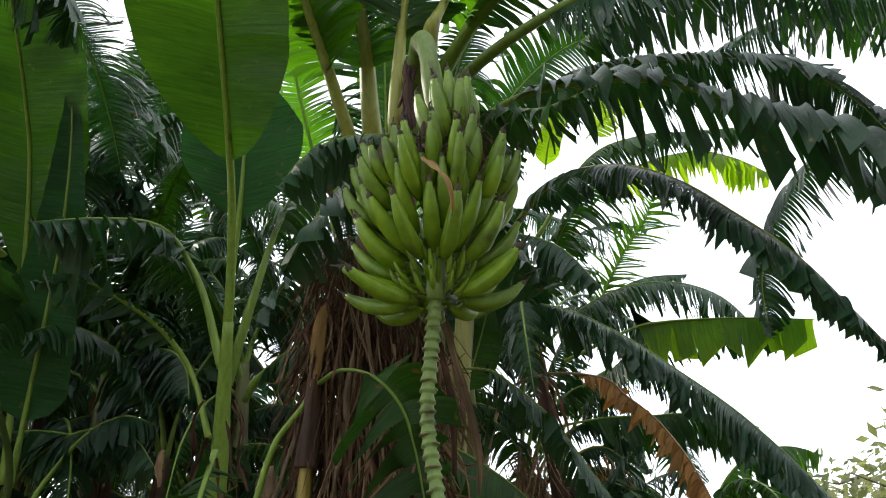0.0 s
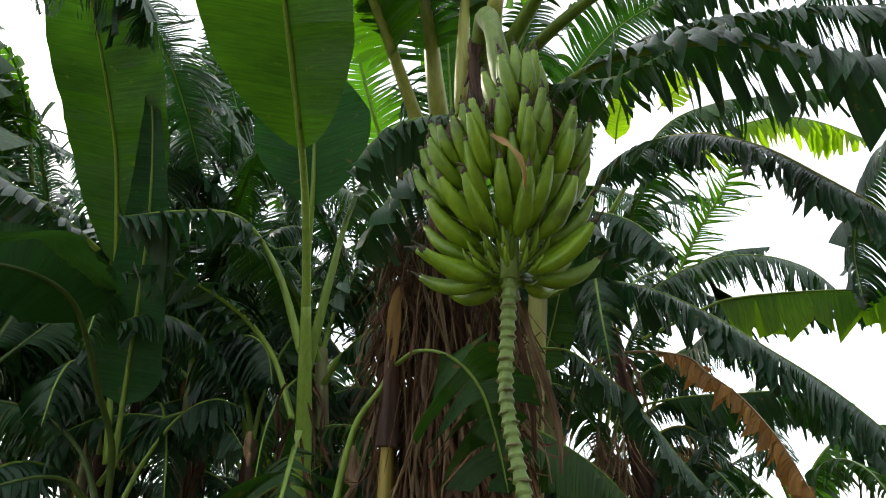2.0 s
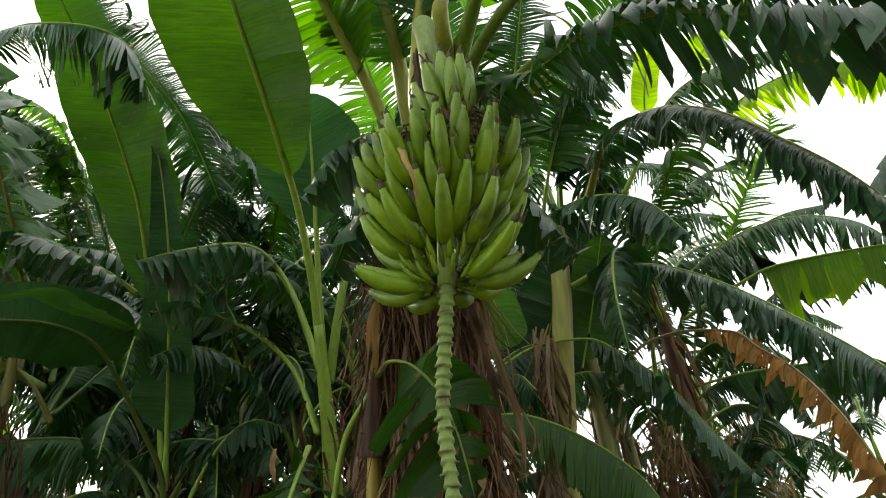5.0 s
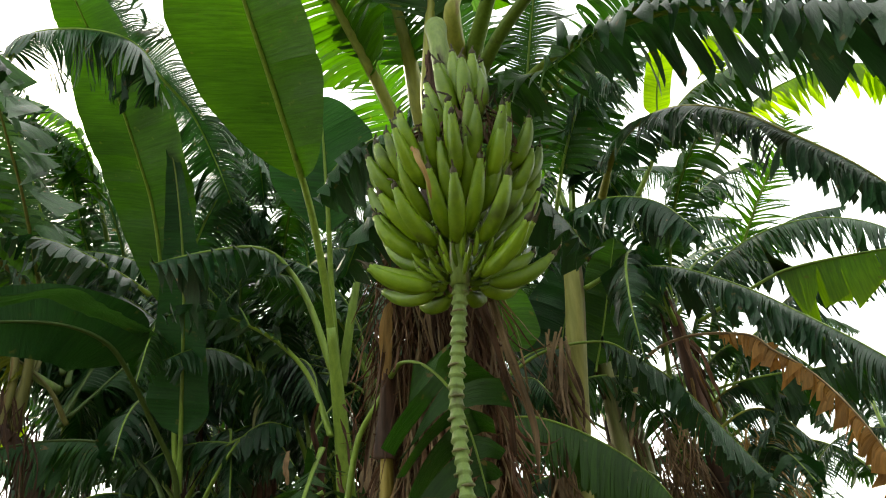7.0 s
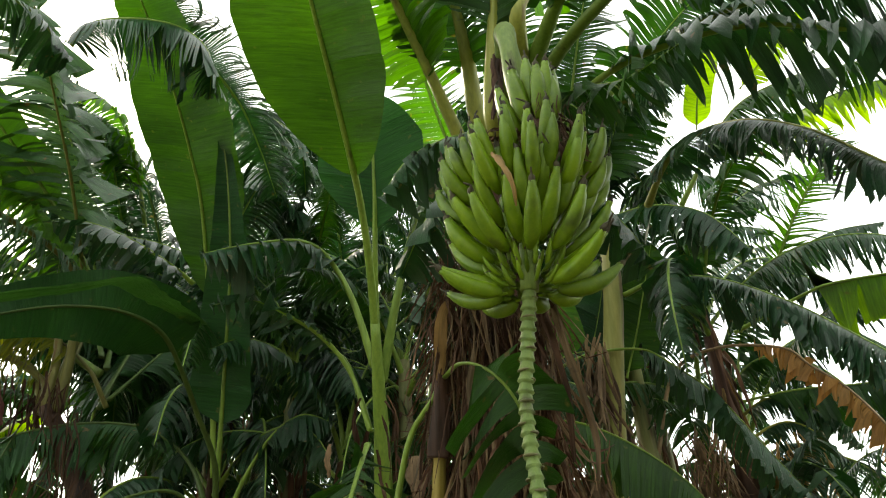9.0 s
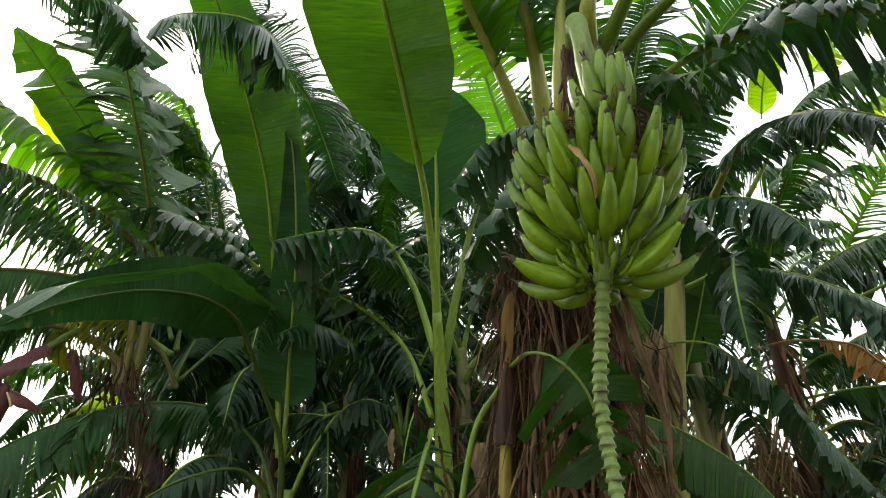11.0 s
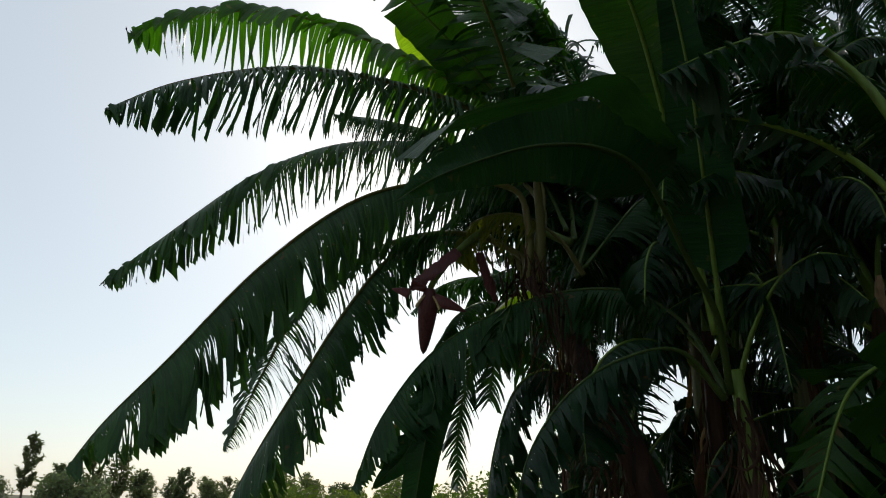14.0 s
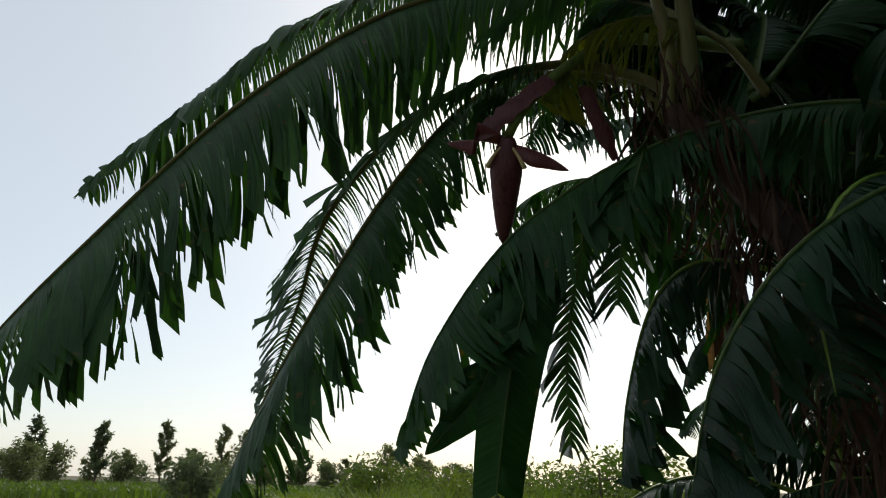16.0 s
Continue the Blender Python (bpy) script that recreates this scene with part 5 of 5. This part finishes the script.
# ---- plants further back ----
def back_plant(at, height, count, length, seed, dry=14, lean=(0, 0), spread=(25, 80), mats=None, width=0.5):
    """A whole plant: stem, arching leaves in a spiral, the older ones hanging, and dead leaves round the stem."""
    r = random.Random(seed)
    x, y = at
    pl = thing("banana_plant", (x, y, 0), "shaded banana plant, seen or added out of view, with torn drooping green leaves", "banana plant", "banana plants")
    top = Vector((x + lean[0], y + lean[1], height))
    axis = [(x, y, 0), (x + lean[0] * 0.3, y + lean[1] * 0.3, height * 0.5), top]
    stem(pl, axis, 0.10, 0.03, M_STEM if r.random() < 0.5 else M_STEMB)
    a0 = r.uniform(0, 360)
    for i in range(count):
        a = radians(a0 + i * 137.5 + r.uniform(-15, 15))
        o = Vector((math.cos(a), math.sin(a), 0))
        f = i / max(1, count - 1)
        e = radians(spread[1] + (spread[0] - spread[1]) * f)
        L0 = length * r.uniform(0.8, 1.1)
        p, line, n = top + Vector((0, 0, -0.25 * f)), [], 6
        turn = radians(r.uniform(75, 115) + 35 * f)
        for k in range(n + 1):
            line.append(tuple(round(c, 3) for c in p))
            ee = e - turn * (k / n) ** 1.3
            p = p + (o * math.cos(ee) + Vector((0, 0, math.sin(ee)))) * (L0 / n)
        m = (mats or (M_LEAF, M_BLUE, M_BLUE))[r.randrange(3)]
        leaf(pl, line, width * r.uniform(0.85, 1.15), stalk=0.2, fold=r.uniform(20, 60), droop=r.uniform(0.9, 2.0), tear=r.uniform(0.75, 1.0),
             rows=5, strip=r.choice((0.02, 0.03, 0.04)), gap=r.choice((0, 0.1, 0.3)), material=m, thick=0.02, seed=seed + i)
    if dry:
        skirt(pl, axis, dry, 0.09, (0.25, 0.7), seed, height * 0.5, height * 0.98, widths=(0.015, 0.05))
    return pl


back_plant((-0.9, 4.3), 2.7, 9, 2.0, 21)
back_plant((-2.6, 4.4), 2.5, 9, 2.1, 22)
back_plant((-3.6, 5.6), 2.6, 9, 2.2, 23)
back_plant((-1.6, 5.6), 2.9, 9, 2.2, 24)
back_plant((0.9, 5.0), 2.6, 9, 2.2, 25)
back_plant((0.1, 6.2), 3.0, 9, 2.2, 26)
back_plant((-1.35, 3.75), 1.9, 7, 1.6, 27)
back_plant((-0.25, 3.7), 1.6, 6, 1.2, 29)
back_plant((-2.9, 3.6), 1.6, 7, 1.4, 30)
back_plant((-1.9, 3.9), 3.1, 9, 1.9, 31)
back_plant((-0.45, 4.0), 3.3, 9, 1.9, 32)
back_plant((0.75, 4.3), 3.2, 9, 1.8, 33)
back_plant((-2.9, 4.9), 3.3, 9, 2.0, 34)
back_plant((-1.1, 4.9), 3.6, 9, 2.0, 35)
back_plant((-1.3, 3.3), 2.3, 7, 1.3, 36)
back_plant((-0.4, 3.55), 2.2, 6, 1.0, 37)
back_plant((-2.1, 3.3), 2.3, 7, 1.3, 38)
back_plant((1.9, 5.2), 1.9, 8, 1.6, 41, mats=(M_LEAF, M_YOUNG, M_BLUE))
back_plant((1.25, 5.7), 1.6, 8, 1.6, 81, mats=(M_LEAF, M_BROAD, M_BLUE), width=0.6)
back_plant((0.75, 4.2), 1.3, 8, 1.3, 83, mats=(M_LEAF, M_BROAD, M_BLUE), width=0.55)
back_plant((0.7, 4.7), 1.8, 7, 1.3, 43)
back_plant((0.25, 4.3), 3.9, 8, 1.8, 44, spread=(40, 85), mats=(M_LEAF, M_YOUNG, M_BLUE))
back_plant((-2.35, 3.6), 2.7, 8, 1.4, 45)
back_plant((-3.4, 4.3), 3.1, 9, 1.9, 46)
back_plant((-3.5, 3.8), 2.7, 8, 1.5, 47)
back_plant((-4.3, 4.9), 3.2, 9, 1.9, 48)
back_plant((-1.75, 3.5), 2.9, 8, 1.2, 60)
back_plant((-0.95, 3.3), 2.75, 8, 1.1, 61)
back_plant((-2.5, 3.9), 3.4, 9, 1.5, 62)
back_plant((-1.5, 4.5), 3.9, 9, 1.7, 63)
back_plant((-3.1, 5.3), 4.0, 9, 1.9, 64)
back_plant((0.35, 5.2), 3.5, 9, 1.8, 65)
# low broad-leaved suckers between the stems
# leaf set weighted to the blade material dulled for shade
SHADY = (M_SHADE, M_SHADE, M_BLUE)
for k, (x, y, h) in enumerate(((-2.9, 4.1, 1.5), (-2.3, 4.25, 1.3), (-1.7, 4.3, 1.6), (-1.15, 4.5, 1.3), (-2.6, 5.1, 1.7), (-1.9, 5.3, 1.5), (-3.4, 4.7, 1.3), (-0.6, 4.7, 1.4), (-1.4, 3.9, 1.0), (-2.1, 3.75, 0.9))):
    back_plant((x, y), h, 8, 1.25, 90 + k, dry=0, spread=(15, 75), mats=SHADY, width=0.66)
# unseen plants added behind and beside the camera to cut skylight on the foliage
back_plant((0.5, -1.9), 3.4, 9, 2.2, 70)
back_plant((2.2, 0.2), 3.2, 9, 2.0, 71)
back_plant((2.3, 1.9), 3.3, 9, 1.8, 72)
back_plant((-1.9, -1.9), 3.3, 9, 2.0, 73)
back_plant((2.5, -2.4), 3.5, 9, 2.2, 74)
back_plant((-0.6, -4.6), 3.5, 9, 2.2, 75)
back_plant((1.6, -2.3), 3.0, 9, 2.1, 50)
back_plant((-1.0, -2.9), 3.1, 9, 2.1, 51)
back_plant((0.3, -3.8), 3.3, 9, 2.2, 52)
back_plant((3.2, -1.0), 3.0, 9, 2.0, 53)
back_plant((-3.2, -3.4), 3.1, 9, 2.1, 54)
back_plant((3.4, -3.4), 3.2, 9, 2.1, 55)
# two more plants far back
back_plant((-1.2, 6.8), 2.6, 8, 2.2, 39)
back_plant((-2.6, 6.6), 2.6, 8, 2.2, 40)


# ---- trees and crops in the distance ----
# foliage lightened and greyed: distance haze put into the colour
M_TREE = blade_material("tree_leaves_haze", (0.13, 0.15, 0.085), (0.21, 0.235, 0.14), (0.08, 0.06, 0.03), 0.5, 0.7, (1.3, 1.4, 0.9))
M_CROP = blade_material("crop_leaves", (0.10, 0.14, 0.028), (0.21, 0.25, 0.06), (0.2, 0.17, 0.06), 0.4, 0.6)
M_BARK = stalk_material("tree_bark", (0.06, 0.045, 0.03), (0.13, 0.10, 0.075), (0.04, 0.03, 0.02), 0.9)


def leaves_mesh(name, spots, size, r, material, parent, label=""):
    """Many small pointed leaves, three faces each, about the given spots."""
    verts, faces, uvs = [], [], []
    for c in spots:
        d = Vector((r.gauss(0, 1), r.gauss(0, 1), r.gauss(-0.2, 0.7))).normalized()
        w = d.cross(Vector((r.gauss(0, 1), r.gauss(0, 1), r.gauss(0, 1)))).normalized()
        s = size * r.uniform(0.6, 1.3)
        b = len(verts)
        verts += [c, c + d * s * 0.5 + w * s * 0.22, c + d * s, c + d * s * 0.5 - w * s * 0.22]
        uvs += [(0, 0), (0.2, 0.1), (0, 0.3), (0.2, 0.1)]
        faces += [(b, b + 1, b + 2), (b, b + 2, b + 3)]
    return mesh_object(name, verts, faces, material, parent, label, uvs, False)


def tree(at, h, spread, seed, n=900, size=0.5, tall=False, label="leafy green tree at the edge of the field", crown0=0.25, material=None):
    r = random.Random(seed)
    t = thing("tree", (*at, 0), label, "tree", "trees round the field")
    base = Vector((*at, 0))
    trunk, _ = spline([base, base + Vector((r.gauss(0, .02) * h, r.gauss(0, .02) * h, h * 0.5)), base + Vector((r.gauss(0, .02) * h, 0, h * 0.93))], 10)
    v, f = tube(trunk, lambda x: h * 0.018 * (1 - 0.85 * x) + 0.01, 7)
    spots = []
    for b in range(26 if tall else 22):
        z = h * (crown0 + (1 - crown0) * (b + r.random()) / (26 if tall else 22))
        q = (z / h - crown0) / (1 - crown0)
        rad = spread * (math.sin(math.pi * (0.12 + 0.8 * q)) ** 0.7) * r.uniform(0.5, 1.1)
        a = r.uniform(0, 6.28)
        o = Vector((math.cos(a), math.sin(a), 0))
        root = min(trunk, key=lambda p: abs(p.z - (z - rad * (0.9 if tall else 0.35))))
        end = base + o * rad + Vector((0, 0, z + (0.05 * h if tall else 0)))
        limb, _ = spline([root, root.lerp(end, 0.5) + Vector((0, 0, -0.02 * h)), end], 6)
        v2, f2 = tube(limb, lambda x: h * 0.006 * (1 - 0.8 * x) + 0.004, 5)
        k = len(v)
        v += v2
        f += [tuple(i + k for i in face) for face in f2]
        for _ in range(n // 24):
            c = limb[r.randrange(2, 7)]
            spots.append(c + Vector([max(-1.3, min(1.3, r.gauss(0, 1))) for _ in range(3)]) * (spread * (0.09 if tall else 0.15)))
    mesh_object("trunk", v, f, M_BARK, t)
    leaves_mesh("crown", spots, size, r, material or M_TREE, t)
    return t


def polar(az, dist):
    return (dist * math.sin(radians(az)), dist * math.cos(radians(az)))


tr = random.Random(77)
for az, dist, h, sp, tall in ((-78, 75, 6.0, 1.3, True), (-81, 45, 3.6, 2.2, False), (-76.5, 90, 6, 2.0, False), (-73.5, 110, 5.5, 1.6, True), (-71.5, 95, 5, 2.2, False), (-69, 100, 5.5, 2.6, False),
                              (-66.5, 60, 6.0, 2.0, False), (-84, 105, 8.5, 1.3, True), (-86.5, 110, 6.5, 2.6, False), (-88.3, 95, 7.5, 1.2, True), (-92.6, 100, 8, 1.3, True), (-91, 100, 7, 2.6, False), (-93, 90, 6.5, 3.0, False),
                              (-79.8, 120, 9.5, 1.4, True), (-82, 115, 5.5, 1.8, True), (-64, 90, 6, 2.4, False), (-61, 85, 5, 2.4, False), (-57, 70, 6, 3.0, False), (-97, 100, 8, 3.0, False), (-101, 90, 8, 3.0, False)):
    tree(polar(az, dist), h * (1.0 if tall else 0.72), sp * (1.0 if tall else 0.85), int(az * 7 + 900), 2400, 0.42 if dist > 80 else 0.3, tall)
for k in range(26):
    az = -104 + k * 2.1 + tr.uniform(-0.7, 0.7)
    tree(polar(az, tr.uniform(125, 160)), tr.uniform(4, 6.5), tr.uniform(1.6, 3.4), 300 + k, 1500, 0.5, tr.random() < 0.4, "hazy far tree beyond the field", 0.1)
tree(polar(38, 9.5), 3.5, 1.4, 501, 1500, 0.19, False, "small tree with sparse rounded leaves", 0.3)
tree(polar(31, 12), 3.0, 1.5, 502, 1000, 0.19, False, "small tree with sparse rounded leaves", 0.25)


def crop(name, az0, az1, d0, d1, count, h, seed, label, width=0.03):
    r = random.Random(seed)
    verts, faces, uvs = [], [], []
    for _ in range(count):
        az, dist = r.uniform(az0, az1), math.sqrt(r.uniform(d0 * d0, d1 * d1))
        x, y = polar(az, dist)
        b = Vector((x, y, 0))
        a = r.uniform(0, 6.28)
        o = Vector((math.cos(a), math.sin(a), 0))
        s = Vector((-o.y, o.x, 0)) * width * r.uniform(0.6, 1.4)
        hh = h * r.uniform(0.6, 1.15)
        k = len(verts)
        verts += [b - s, b + s, b + o * hh * 0.15 + Vector((0, 0, hh * 0.65)) + s, b + o * hh * 0.15 + Vector((0, 0, hh * 0.65)) - s, b + o * hh * r.uniform(0.3, 0.6) + Vector((0, 0, hh * r.uniform(0.75, 1.0)))]
        uvs += [(a, 0), (a + .1, 0), (a + .1, .5), (a, .5), (a, 1)]
        faces += [(k, k + 1, k + 2, k + 3), (k + 3, k + 2, k + 4)]
    return tagged(mesh_object(name, verts, faces, M_CROP, None, "", uvs, False), label, "crop", kind="stuff")


crop("crop_field", -112, -50, 48, 130, 26000, 0.9, 61, "green crop rows in the far field", 0.12)
crop("tall_grass", -66, -38, 9, 17, 22000, 1.35, 62, "bright tall grass and reeds beyond the plants", 0.016)
crop("tall_grass", -74, -60, 17, 34, 9000, 1.0, 63, "bright tall grass and reeds beyond the plants", 0.03)
crop("weeds", -60, 50, 3.6, 12, 9000, 0.6, 64, "low green weeds under the plants", 0.014)
for k, (az, dist, h, sp) in enumerate(((-66, 17, 2.3, 1.3), (-63, 19, 2.0, 1.4), (-59, 14, 1.9, 1.2), (-55, 16, 2.2, 1.5), (-50, 13, 2.3, 1.5), (-46, 15, 2.6, 1.6))):
    tree(polar(az, dist), h * 0.8, sp, 520 + k, 6500, 0.10, False, "light green shrub at the field's edge", 0.0, M_CROP)
